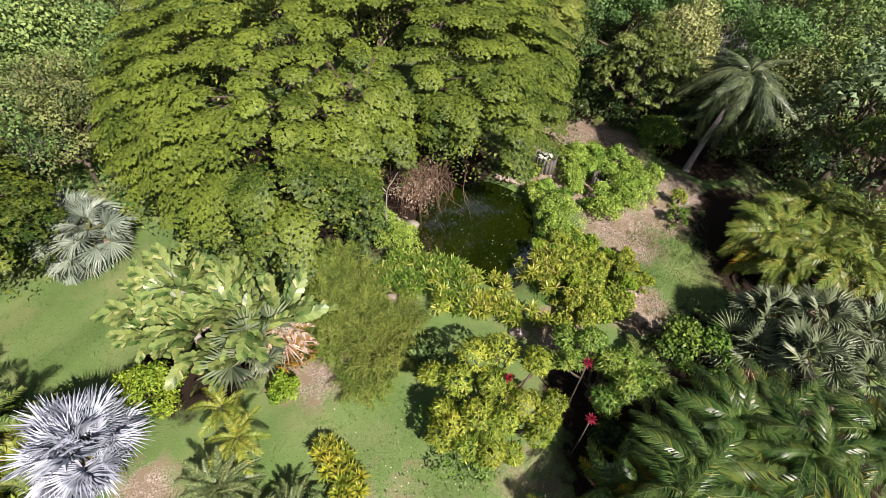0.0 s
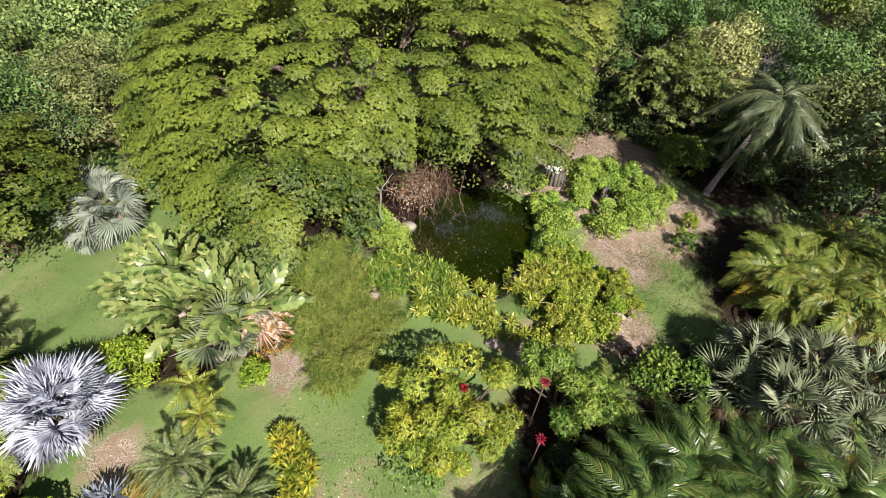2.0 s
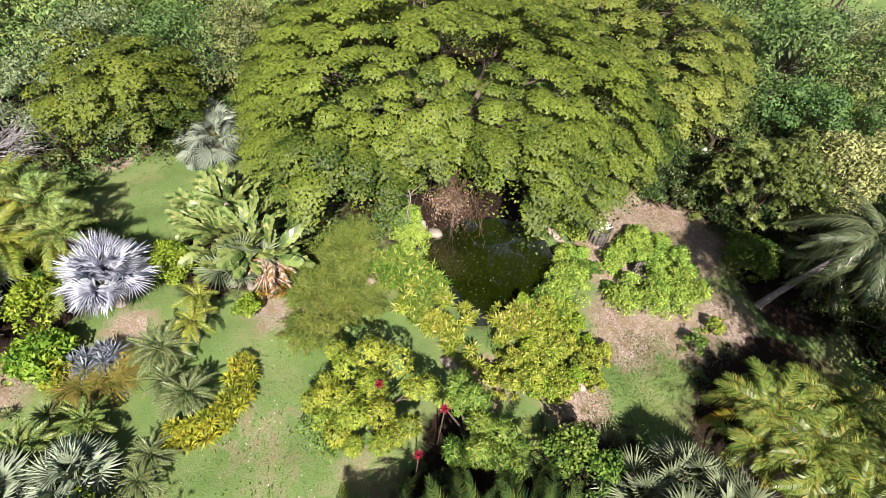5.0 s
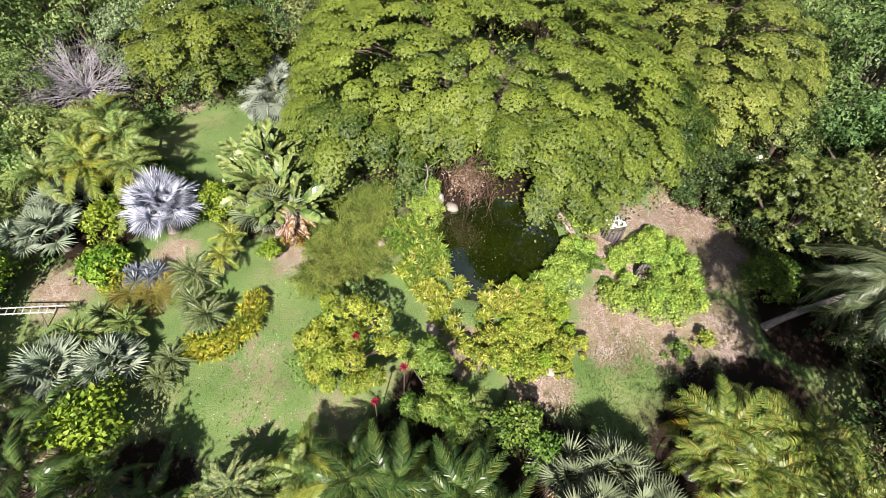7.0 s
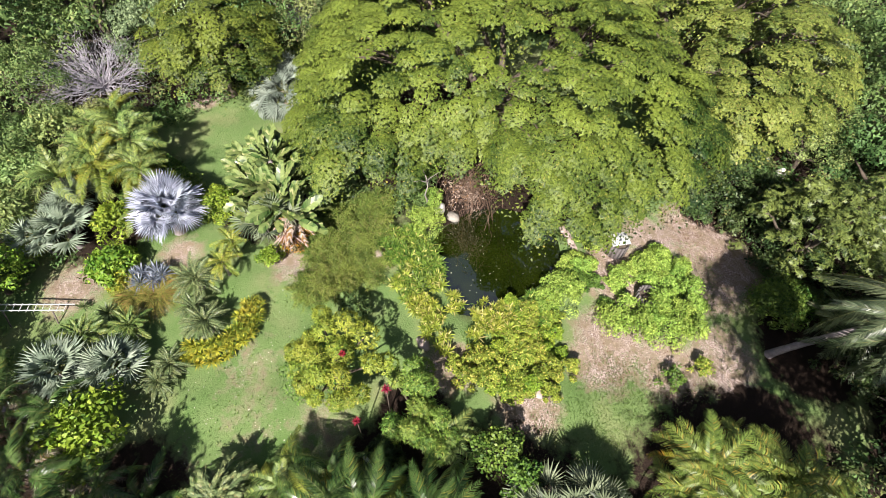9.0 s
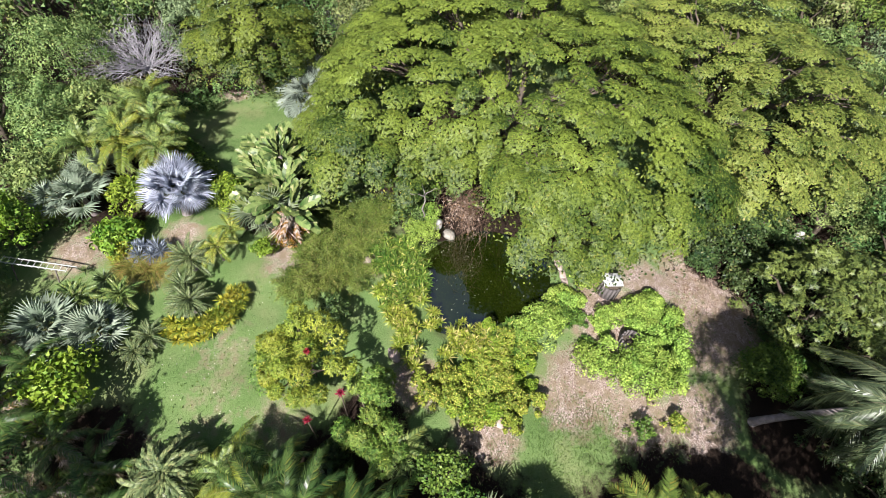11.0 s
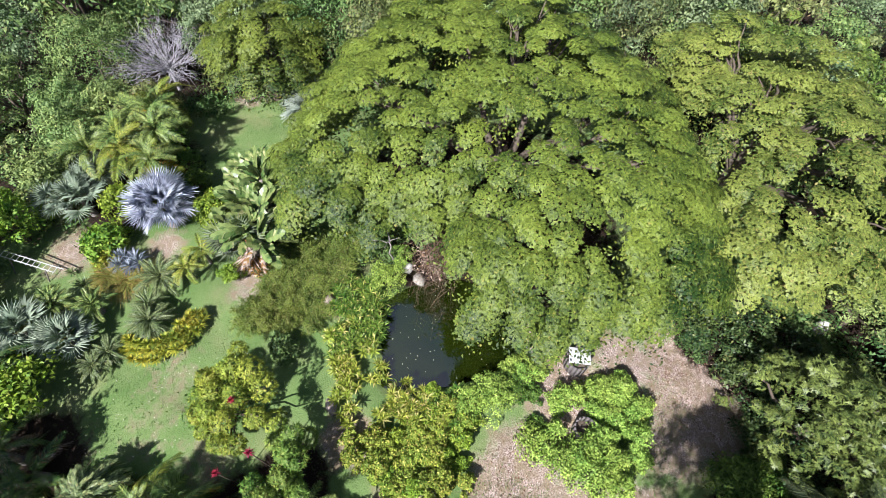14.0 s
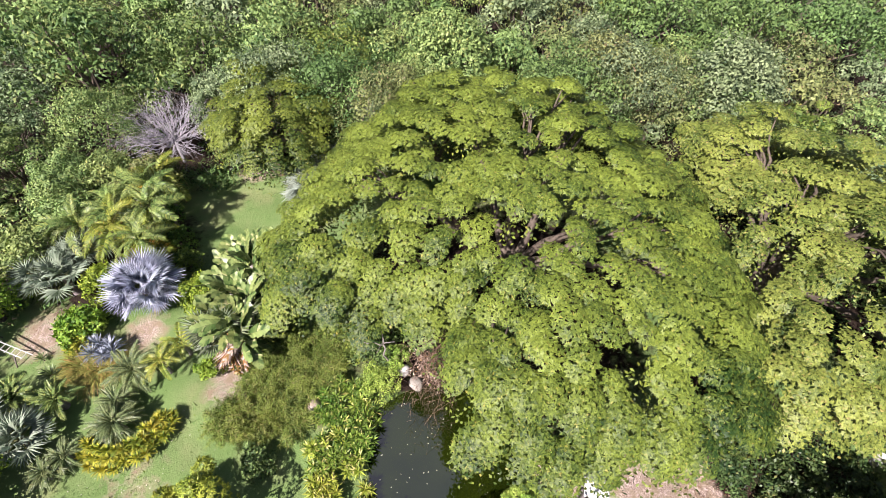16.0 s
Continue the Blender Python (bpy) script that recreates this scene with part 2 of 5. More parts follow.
def ground_material():
    m, tree, b = material("garden_ground")
    where = tree.nodes.new("ShaderNodeTexCoord").outputs["Object"]
    att = tree.nodes.new("ShaderNodeAttribute")
    att.attribute_name = "bare"
    # floor: the woodland floor, plus patches where tree shade is painted in
    forest = tree.nodes.new("ShaderNodeAttribute")
    forest.attribute_name = "floor"
    fine = noise_of(tree, where, 22.0, 4.0, 0.7)
    mid = noise_of(tree, where, 2.6, 4.0, 0.6)
    broad = noise_of(tree, where, 0.45, 3.0)
    lawn = ramp(tree, broad, ((0.3, (0.15, 0.25, 0.075)), (0.5, (0.205, 0.29, 0.105)), (0.7, (0.31, 0.33, 0.155))))
    lawn = mixed(tree, ramp(tree, fine, ((0.35, (0, 0, 0)), (0.7, (1, 1, 1)))), mixed(tree, 0.6, lawn, (0.55, 0.62, 0.5), "MULTIPLY"), lawn)
    lawn = mixed(tree, ramp(tree, mid, ((0.62, (0, 0, 0)), (0.72, (0.7, 0.7, 0.7)))), lawn, (0.10, 0.20, 0.05))
    earth = ramp(tree, fine, ((0.36, (0.12, 0.08, 0.065)), (0.5, (0.40, 0.30, 0.255)), (0.62, (0.74, 0.62, 0.565))))
    earth = mixed(tree, ramp(tree, mid, ((0.4, (0, 0, 0)), (0.6, (1, 1, 1)))), earth, (0.30, 0.235, 0.16))
    # near-black earth; inside the garden this colour stands for shade
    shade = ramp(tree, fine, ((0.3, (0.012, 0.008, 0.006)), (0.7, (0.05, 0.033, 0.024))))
    edge = mathed(tree, "ADD", att.outputs["Fac"], mathed(tree, "MULTIPLY", mathed(tree, "SUBTRACT", mid, 0.5), 1.2))
    col = mixed(tree, ramp(tree, edge, ((0.34, (0, 0, 0)), (0.72, (1, 1, 1)))), lawn, earth)
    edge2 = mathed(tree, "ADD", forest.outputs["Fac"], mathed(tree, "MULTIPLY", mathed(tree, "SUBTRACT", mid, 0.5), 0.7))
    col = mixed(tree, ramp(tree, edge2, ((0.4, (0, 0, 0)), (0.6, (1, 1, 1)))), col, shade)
    tree.links.new(col, b.inputs["Base Color"])
    b.inputs["Roughness"].default_value = 0.9
    b.inputs["Specular IOR Level"].default_value = 0.15
    bumped(tree, b, fine, 0.8, 0.05)
    return m


def water_material():
    m, tree, b = material("pond_water")
    where = tree.nodes.new("ShaderNodeTexCoord").outputs["Object"]
    n = noise_of(tree, where, 0.6, 3.0)
    tree.links.new(ramp(tree, n, ((0.35, (0.008, 0.014, 0.0012)), (0.65, (0.015, 0.023, 0.002)))), b.inputs["Base Color"])
    b.inputs["Roughness"].default_value = 0.04
    b.inputs["IOR"].default_value = 2.1
    b.inputs["Specular IOR Level"].default_value = 1.0
    bumped(tree, b, noise_of(tree, where, 3.0, 2.0), 0.04, 0.02)
    return m


GROUND = ground_material()
WATER = water_material()

# ---------------------------------------------------------------- mesh tools
rng = np.random.default_rng(7)


def mesh_of(name, verts, faces, mat, smooth=False):
    me = bpy.data.meshes.new(name)
    v = np.asarray(verts, dtype=np.float32).reshape(-1, 3)
    f = np.asarray(faces, dtype=np.int32)
    k = f.shape[1]
    me.vertices.add(len(v))
    me.vertices.foreach_set("co", v.ravel())
    me.loops.add(f.size)
    me.loops.foreach_set("vertex_index", f.ravel())
    me.polygons.add(len(f))
    me.polygons.foreach_set("loop_start", np.arange(0, f.size, k, dtype=np.int32))
    me.polygons.foreach_set("loop_total", np.full(len(f), k, dtype=np.int32))
    if smooth:
        me.polygons.foreach_set("use_smooth", np.ones(len(f), dtype=bool))
    me.materials.append(mat)
    me.update(calc_edges=True)
    return me


def part(name, geo, mat, parent, label="", smooth=False):
    ob = new(name, mesh_of(name, geo[0], geo[1], mat, smooth))
    ob.parent = parent
    return tagged(ob, label)


def piece(name, me, parent, m):
    ob = new(name, me)
    ob.parent = parent
    ob.matrix_basis = m
    return ob


def join(*geos):
    vs, fs, n = [], [], 0
    for v, f in geos:
        vs.append(np.asarray(v, dtype=float).reshape(-1, 3))
        fs.append(np.asarray(f, dtype=int) + n)
        n += len(vs[-1])
    return np.concatenate(vs), np.concatenate(fs)


def unit(a):
    return a / np.maximum(np.linalg.norm(a, axis=-1, keepdims=True), 1e-9)


def leaves(p, out, length, width, spread=0.8, droop=0.25, r=rng, plain=False):
    """A folded, pointed leaf at every place of p, turned outwards along out."""
    n = len(p)
    turn = unit(r.normal(size=(n, 3)))
    side_way = unit(np.cross(out, turn))
    axis = unit(out * (1 - spread) + side_way * spread + np.array([0, 0, -droop]))
    side = unit(np.cross(axis, out + 0.001))
    face = np.cross(side, axis)
    ll = length * r.uniform(0.7, 1.25, (n, 1))
    ww = width * r.uniform(0.75, 1.2, (n, 1))
    if plain:
        tip = p + axis * ll - face * ll * 0.1
        v = np.stack([p + side * ww * 0.5, tip, p - side * ww * 0.5 + axis * ll * 0.12], 1).reshape(-1, 3)
        return v, np.arange(3 * n).reshape(-1, 3)
    mid = p + axis * ll * 0.45
    v = np.stack([p, mid + side * ww * 0.5 + face * ww * 0.18, p + axis * ll - face * ll * 0.08, mid - side * ww * 0.5 + face * ww * 0.18], 1).reshape(-1, 3)
    return v, np.arange(4 * n).reshape(-1, 4)


def clump_leaves(centres, radii, per, length, width, spread=0.8, droop=0.25, low=-0.25, r=rng, stray=0.28, plain=False):
    """Leaves over the upper skin of oblate clumps."""
    n = len(centres)
    z = r.uniform(low, 1, (n, per))
    a = r.uniform(0, 2 * math.pi, (n, per))
    s = np.sqrt(np.maximum(0, 1 - z * z))
    d = np.stack([s * np.cos(a), s * np.sin(a), z], -1)
    rad = np.asarray(radii)
    if rad.ndim == 1:
        rad = np.repeat(rad[None], n, 0)
    p = centres[:, None] + d * rad[:, None] * r.uniform(0.62, 1.03, (n, per, 1))
    out = unit(unit(d / rad[:, None]) + r.normal(size=d.shape) * stray)
    return leaves(p.reshape(-1, 3), out.reshape(-1, 3), length, width, spread, droop, r, plain)


def starry(centres, radii, whorls, per, length, width, r=rng, spread=0.7, droop=0.25):
    """Clumps made of small whorls, each a star of narrow leaves."""
    n = len(centres)
    z = r.uniform(0.0, 1, (n, whorls))
    a = r.uniform(0, 2 * math.pi, (n, whorls))
    s = np.sqrt(np.maximum(0, 1 - z * z))
    d = np.stack([s * np.cos(a), s * np.sin(a), z], -1)
    p = (centres[:, None] + d * radii[:, None] * r.uniform(0.7, 1.05, (n, whorls, 1))).reshape(-1, 3)
    out = unit(unit(d / radii[:, None]) + r.normal(size=d.shape) * 0.25 + np.array([0, 0, 0.3])).reshape(-1, 3)
    return leaves(np.repeat(p, per, 0), np.repeat(out, per, 0), length, width, spread, droop, r, True)


def disc(n, r=rng, jitter=0.5):
    """Points spread evenly over a unit disc."""
    i = np.arange(n) + 0.5
    rho = np.sqrt(i / n)
    a = i * 2.399963
    q = np.stack([rho * np.cos(a), rho * np.sin(a)], 1)
    return q + r.normal(size=(n, 2)) * jitter / math.sqrt(n)


def tube(points, radii, sides=7):
    p = np.asarray(points, dtype=float)
    n = len(p)
    t = unit(np.gradient(p, axis=0))
    ref = np.array([0.31, 0.95, 0.07])
    u = unit(np.cross(t, ref))
    w = np.cross(t, u)
    a = np.linspace(0, 2 * math.pi, sides, endpoint=False)
    rr = np.asarray(radii, dtype=float)[:, None, None]
    v = p[:, None] + rr * (np.cos(a)[None, :, None] * u[:, None] + np.sin(a)[None, :, None] * w[:, None])
    f = []
    for i in range(n - 1):
        for k in range(sides):
            k2 = (k + 1) % sides
            f.append((i * sides + k, i * sides + k2, (i + 1) * sides + k2, (i + 1) * sides + k))
    for k in range(1, sides - 1, 2):
        f.append(((n - 1) * sides, (n - 1) * sides + k, (n - 1) * sides + k + 1, (n - 1) * sides + (k + 2) % sides))
    return v.reshape(-1, 3), np.array(f)


def limb(a, b, r0, r1, sag=0.15, steps=6, wob=0.06, r=rng, sides=6):
    a, b = np.asarray(a, float), np.asarray(b, float)
    s = np.linspace(0, 1, steps)[:, None]
    d = np.linalg.norm(b - a)
    p = a + (b - a) * s + np.array([0, 0, 1]) * sag * d * (s * (1 - s)) * 4 * 0.5
    p[1:-1] += r.normal(size=(steps - 2, 3)) * wob * d * 0.5
    return tube(p, np.linspace(r0, r1, steps), sides)


def rock(size, r=rng, rough=0.22):
    """A worn stone with an uneven skin."""
    bm = bmesh.new()
    bmesh.ops.create_icosphere(bm, subdivisions=2, radius=1.0)
    off = Vector(r.uniform(-50, 50, 3).tolist())
    v = np.array([(q.co * (1 + rough * noise.noise(q.co * 1.3 + off) * 1.6 + 0.06 * noise.noise(q.co * 4 + off)))[:] for q in bm.verts])
    f = np.array([[q.index for q in face.verts] for face in bm.faces])
    bm.free()
    return v * np.asarray(size), f


def box(sx, sy, sz, bevel=0.01):
    bm = bmesh.new()
    bmesh.ops.create_cube(bm, size=1.0)
    for q in bm.verts:
        q.co = Vector((q.co.x * sx, q.co.y * sy, q.co.z * sz))
    bmesh.ops.bevel(bm, geom=bm.edges[:], offset=bevel, segments=1, affect="EDGES")
    bmesh.ops.triangulate(bm, faces=bm.faces[:])
    v = np.array([q.co[:] for q in bm.verts])
    f = np.array([[q.index for q in face.verts] for face in bm.faces])
    bm.free()
    return v, f


def moved(geo, x=0.0, y=0.0, z=0.0, rz=0.0, rx=0.0, ry=0.0):
    m = np.array(pose(x, y, z, rx, ry, rz))
    return np.asarray(geo[0]) @ m[:3, :3].T + m[:3, 3], geo[1]


# ---------------------------------------------------------------- ground and pond
POND = np.array([(-0.95, 13.8), (-0.75, 14.9), (0.1, 15.9), (1.6, 16.5), (2.95, 15.7), (3.25, 14.3), (2.95, 12.6), (2.45, 11.2), (1.1, 11.5), (-0.35, 11.95), (-0.85, 12.8)])


def closed_curve(pts, per=8):
    """A smooth closed line through the points."""
    out = []
    n = len(pts)
    for i in range(n):
        a, b, c, d = (pts[(i + k) % n] for k in (-1, 0, 1, 2))
        for s in np.linspace(0, 1, per, endpoint=False):
            out.append(0.5 * (2 * b + (c - a) * s + (2 * a - 5 * b + 4 * c - d) * s * s + (3 * b - a - 3 * c + d) * s ** 3))
    return np.array(out)


POND_LINE = closed_curve(POND)
POND_MID = POND.mean(0)
POND_ANGLES = np.unwrap(np.arctan2(POND_LINE[:, 1] - POND_MID[1], POND_LINE[:, 0] - POND_MID[0]))
order = np.argsort(np.mod(POND_ANGLES, 2 * math.pi))
POND_A = np.mod(POND_ANGLES, 2 * math.pi)[order]
POND_R = np.linalg.norm(POND_LINE - POND_MID, axis=1)[order]


def pond_gap(x, y):
    """How far a point lies outside the pond's line (inside: minus)."""
    dx, dy = x - POND_MID[0], y - POND_MID[1]
    return np.hypot(dx, dy) - np.interp(np.mod(np.arctan2(dy, dx), 2 * math.pi), POND_A, POND_R, period=2 * math.pi)


def land(x, y):
    """The ground's height: a low knoll that falls away on all sides, with a basin for the pond and hills far off."""
    x, y = np.asarray(x, float), np.asarray(y, float)
    q = (x - 2.0) ** 2 + (y - 11.0) ** 2
    z = -3.0 * (1 - np.exp(-0.0022 * q))
    z = z + 0.05 * np.sin(x * 0.9 + 1.3) * np.sin(y * 0.7) + 0.04 * np.sin(x * 2.1 - y * 1.7)
    far = np.maximum(0, np.sqrt(q) - 55)
    z = z + 0.10 * far * (0.7 + 0.3 * np.sin(np.arctan2(y, x) * 5)) * np.exp(-far / 400)
    g = pond_gap(x, y)
    return z - 0.15 * np.clip((0.5 - g) / 0.5, 0, 1) - 0.9 * np.clip((-g + 0.05) / 0.6, 0, 1)


def gz(x, y):
    return float(land(x, y))


BARE = [(-2.9, 7.9, 0.8), (-0.8, 4.0, 1.3, 0.45), (1.0, 3.2, 1.4, 0.4), (2.6, 4.9, 1.2, 0.5), (-7.0, 4.1, 0.8, 0.8), (-8.4, 0.2, 1.2, 0.8), (3.8, 9.4, 0.8), (-1.4, 10.4, 0.5), (-4.1, 7.2, 0.5), (6.5, 10.6, 0.9),
        (6.9, 13.8, 1.0), (5.8, 22.0, 1.5), (7.0, 21.6, 1.6), (6.6, 14.8, 1.2), (8.8, 15.6, 1.1), (9.7, 17.6, 1.2), (11.0, 16.8, 0.9), (7.9, 20.0, 1.0), (5.4, 24.6, 1.2), (4.9, 17.2, 1.3), (-5.8, 2.6, 0.7), (8.2, 21.6, 0.8), (-16.3, 9.3, 0.9), (-3.2, 7.0, 0.6, 0.7), (4.7, 19.9, 1.1), (1.9, -1.3, 0.6), (0.7, 0.3, 1.0, 0.5)]
# dark patches painted where trees and shrubs shade the ground, besides woodland floor
FLOOR_SHADE = [(5.0, 23.9, 1.3), (3.2, 24.9, 1.8), (0.6, -0.9, 1.5), (3.0, 1.6, 0.9), (5.4, 25.6, 1.8), (6.8, 25.0, 1.6), (-4.0, 18.0, 5.0), (11.8, 20.8, 1.7), (10.0, 26.0, 1.8), (13.5, 14.0, 3.5), (12.3, 16.4, 1.6), (9.0, 7.0, 3.0), (5.5, 5.5, 1.6), (-3.2, -4.2, 2.4), (-11.8, 3.0, 2.6), (-19.8, 10.0, 3.2), (-6.8, 8.2, 1.7), (4.3, 7.4, 1.0)]


def blobs(x, y, spots):
    out = np.zeros_like(x)
    for cx, cy, cr, *top in spots:
        out = np.maximum(out, (top[0] if top else 1.0) * np.clip(1.35 - 0.7 * np.hypot(x - cx, y - cy) / cr, 0, 1))
    return out


def build_ground():
    u = np.linspace(-1, 1, 201)
    s = 34 * u + 560 * np.sign(u) * np.abs(u) ** 7
    X, Y = np.meshgrid(s, s + 11, indexing="ij")
    v = np.stack([X, Y, land(X, Y)], -1).reshape(-1, 3)
    i = np.arange(200)
    a = (i[:, None] * 201 + i[None]).ravel()
    f = np.stack([a, a + 201, a + 202, a + 1], 1)
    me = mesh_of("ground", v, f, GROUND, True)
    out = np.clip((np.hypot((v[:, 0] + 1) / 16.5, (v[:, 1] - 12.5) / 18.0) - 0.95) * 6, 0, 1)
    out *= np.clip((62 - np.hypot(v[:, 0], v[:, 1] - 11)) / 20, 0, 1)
    for name, values in (("bare", blobs(v[:, 0], v[:, 1], BARE)), ("floor", np.maximum(out, blobs(v[:, 0], v[:, 1], FLOOR_SHADE)))):
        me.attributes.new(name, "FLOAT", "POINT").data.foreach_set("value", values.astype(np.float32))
    tagged(new("ground", me), "mown green lawn with bare pinkish earth, leaf litter and painted shade", "ground", kind="structure")
    ring = POND_MID + (POND_LINE - POND_MID) * 1.06
    n = len(ring)
    wv = np.concatenate([np.c_[ring, np.full(n, -0.17)], [[*POND_MID, -0.17]]])
    wf = np.array([(i, (i + 1) % n, n) for i in range(n)])
    tagged(new("water", mesh_of("water", wv, wf, WATER)), "still dark green pond water", "pond", kind="structure")


build_ground()


# ---------------------------------------------------------------- trees
def thing(name, x, y, z, label, category, group=""):
    ob = new(name)
    ob.location = (x, y, z)
    return tagged(ob, label, category, group)


def inside_gap(q, line):
    """How deep each point of q lies inside a closed line (outside: minus)."""
    a, b = line, np.roll(line, -1, 0)
    ab, aq = b - a, q[:, None] - a
    s = np.clip((aq * ab).sum(-1) / np.maximum((ab * ab).sum(-1), 1e-9), 0, 1)
    near = np.linalg.norm(aq - ab * s[..., None], axis=-1).min(1)
    cross = (a[None, :, 1] > q[:, 1:2]) != (b[None, :, 1] > q[:, 1:2])
    at = a[None, :, 0] + (q[:, 1:2] - a[None, :, 1]) / np.where(ab[None, :, 1] == 0, 1e-9, ab[None, :, 1]) * ab[None, :, 0]
    odd = (cross & (q[:, 0:1] < at)).sum(1) % 2 == 1
    return np.where(odd, near, -near)


def sprays(p, up, count, length, width, r, droop=0.12):
    """At each place a flat star of leaflets that faces along up."""
    face = unit(up + r.normal(size=up.shape) * 0.14)
    return leaves(np.repeat(p, count, 0), unit(np.repeat(face, count, 0) + r.normal(size=(len(p) * count, 3)) * 0.12), length, width, 0.86, droop, r, True)


def rain_tree(outline, foot, skirt, rise, label, mat, step=0.96, dense=120, open_share=0.02, spread=1.0, hole=(), r=rng):
    """A spreading crown of shallow leafy cushions, laid in tiers over a dome that ends at the outline."""
    line = closed_curve(np.array(outline, dtype=float), 5)
    x, y = foot
    base = gz(x, y)
    t = thing("rain_tree", x, y, base, label, "tree")
    (x0, y0), (x1, y1) = line.min(0), line.max(0)
    gx, gy = np.meshgrid(np.arange(x0, x1, step), np.arange(y0, y1, step * 0.87))
    gx = gx + (np.arange(len(gx)) % 2)[:, None] * step / 2
    q = np.stack([gx.ravel(), gy.ravel()], 1)
    q = q + r.normal(size=q.shape) * step * 0.2
    q = q[inside_gap(q, line) > 0.4]
    q = q[r.random(len(q)) > open_share]

    def height(k):
        d = np.maximum(inside_gap(k, line), 0)
        return skirt + rise * (1 - np.exp(-d / 1.3)) + 0.26 * np.minimum(d, 4.5)

    e = 0.15
    slope = np.stack([height(q + [e, 0]) - height(q - [e, 0]), height(q + [0, e]) - height(q - [0, e])], 1) / (2 * e)
    slope = np.clip(slope, -1.1, 1.1)
    z = height(q) + np.array([0.7 * noise.noise(Vector((u * 0.6 + 7, v * 0.6, 3.1))) for u, v in q]) + r.normal(size=len(q)) * 0.24
    keep = np.ones(len(q), bool)
    for hx, hy, hr, high in hole:
        keep &= (np.hypot(q[:, 0] - hx, q[:, 1] - hy) > hr * (0.85 + 0.3 * r.random(len(q)))) | (z > high)
    q, slope, z = q[keep], slope[keep], z[keep]
    # the rim hangs lower in a second and third tier
    steep = np.hypot(slope[:, 0], slope[:, 1])
    for fall, push, least in ((0.6, 0.1, 0.5), (1.15, 0.16, 0.8)):
        m = (steep > least) & (z[:len(steep)] - fall > skirt - 0.25)
        q = np.concatenate([q, q[:len(steep)][m] - slope[:len(steep)][m] * push + r.normal(size=(int(m.sum()), 2)) * 0.15])
        z = np.concatenate([z, z[:len(steep)][m] - fall])
        slope = np.concatenate([slope, slope[:len(steep)][m]])
    tops, faces, under = [], [], []
    for (u, v), (sx, sy), h in zip(q, slope, z):
        size = step * r.uniform(0.42, 0.66) * spread
        n = int(dense * (size / (0.54 * step)) ** 2)
        k = disc(n, r, 0.7)
        rho = np.linalg.norm(k, axis=1)[:, None]
        a = math.atan2(v - y, u - x) + r.normal() * 0.4
        k = (k * np.array([1.2, 0.86])) @ np.array([[math.cos(a), math.sin(a)], [-math.sin(a), math.cos(a)]])
        drop = 0.3 * (k[:, 0] * sx + k[:, 1] * sy) * size - 0.26 * size * rho[:, 0] ** 2
        tops.append(np.c_[u - x + k[:, 0] * size, v - y + k[:, 1] * size, h - base + drop + r.normal(size=n) * 0.025])
        faces.append(np.c_[k * 0.5 - 0.3 * np.array([sx, sy]), np.ones(n)])
        under.append((u - x, v - y, h - base))
    under = np.array(under)
    part("crown", sprays(np.concatenate(tops), np.concatenate(faces), 7, 0.1, 0.062, r), mat, t)
    low = np.concatenate([under + r.normal(size=under.shape) * np.array([0.3, 0.3, 0.1]) - np.array([0, 0, d]) for d in (0.95, 1.5)])
    part("inner_foliage", clump_leaves(low, np.array([0.6, 0.6, 0.2]), 22, 0.14, 0.085, 0.75, 0.3, -0.3, r), mat, t)
    fork = np.array([0, 0, 0.3 * (skirt + rise - base)])
    part("trunk", tube([(0.1, 0, -0.2), (0.02, 0.03, 0.3), (-0.04, 0, fork[2] * 0.6), (0, 0, fork[2])], np.array([0.62, 0.44, 0.36, 0.38]) * min(1, len(q) / 150), 12), BARK, t, smooth=True)
    far = under[r.permutation(len(under))[:30]]
    for e in far[:10]:
        m = fork + (e - fork) * np.array([0.55, 0.55, 0.62])
        part("limb", join(limb(fork - np.array([0, 0, 0.15]), m, 0.2, 0.11, 0.1, 6, 0.05, r), limb(m, e - np.array([0, 0, 0.1]), 0.11, 0.03, 0.12, 6, 0.06, r),
                          *[limb(m, g - np.array([0, 0, 0.12]), 0.07, 0.015, 0.1, 6, 0.05, r) for g in under[np.argsort(np.linalg.norm(under - e, axis=1))[1:7]]]), BARK, t, smooth=True)
    return t


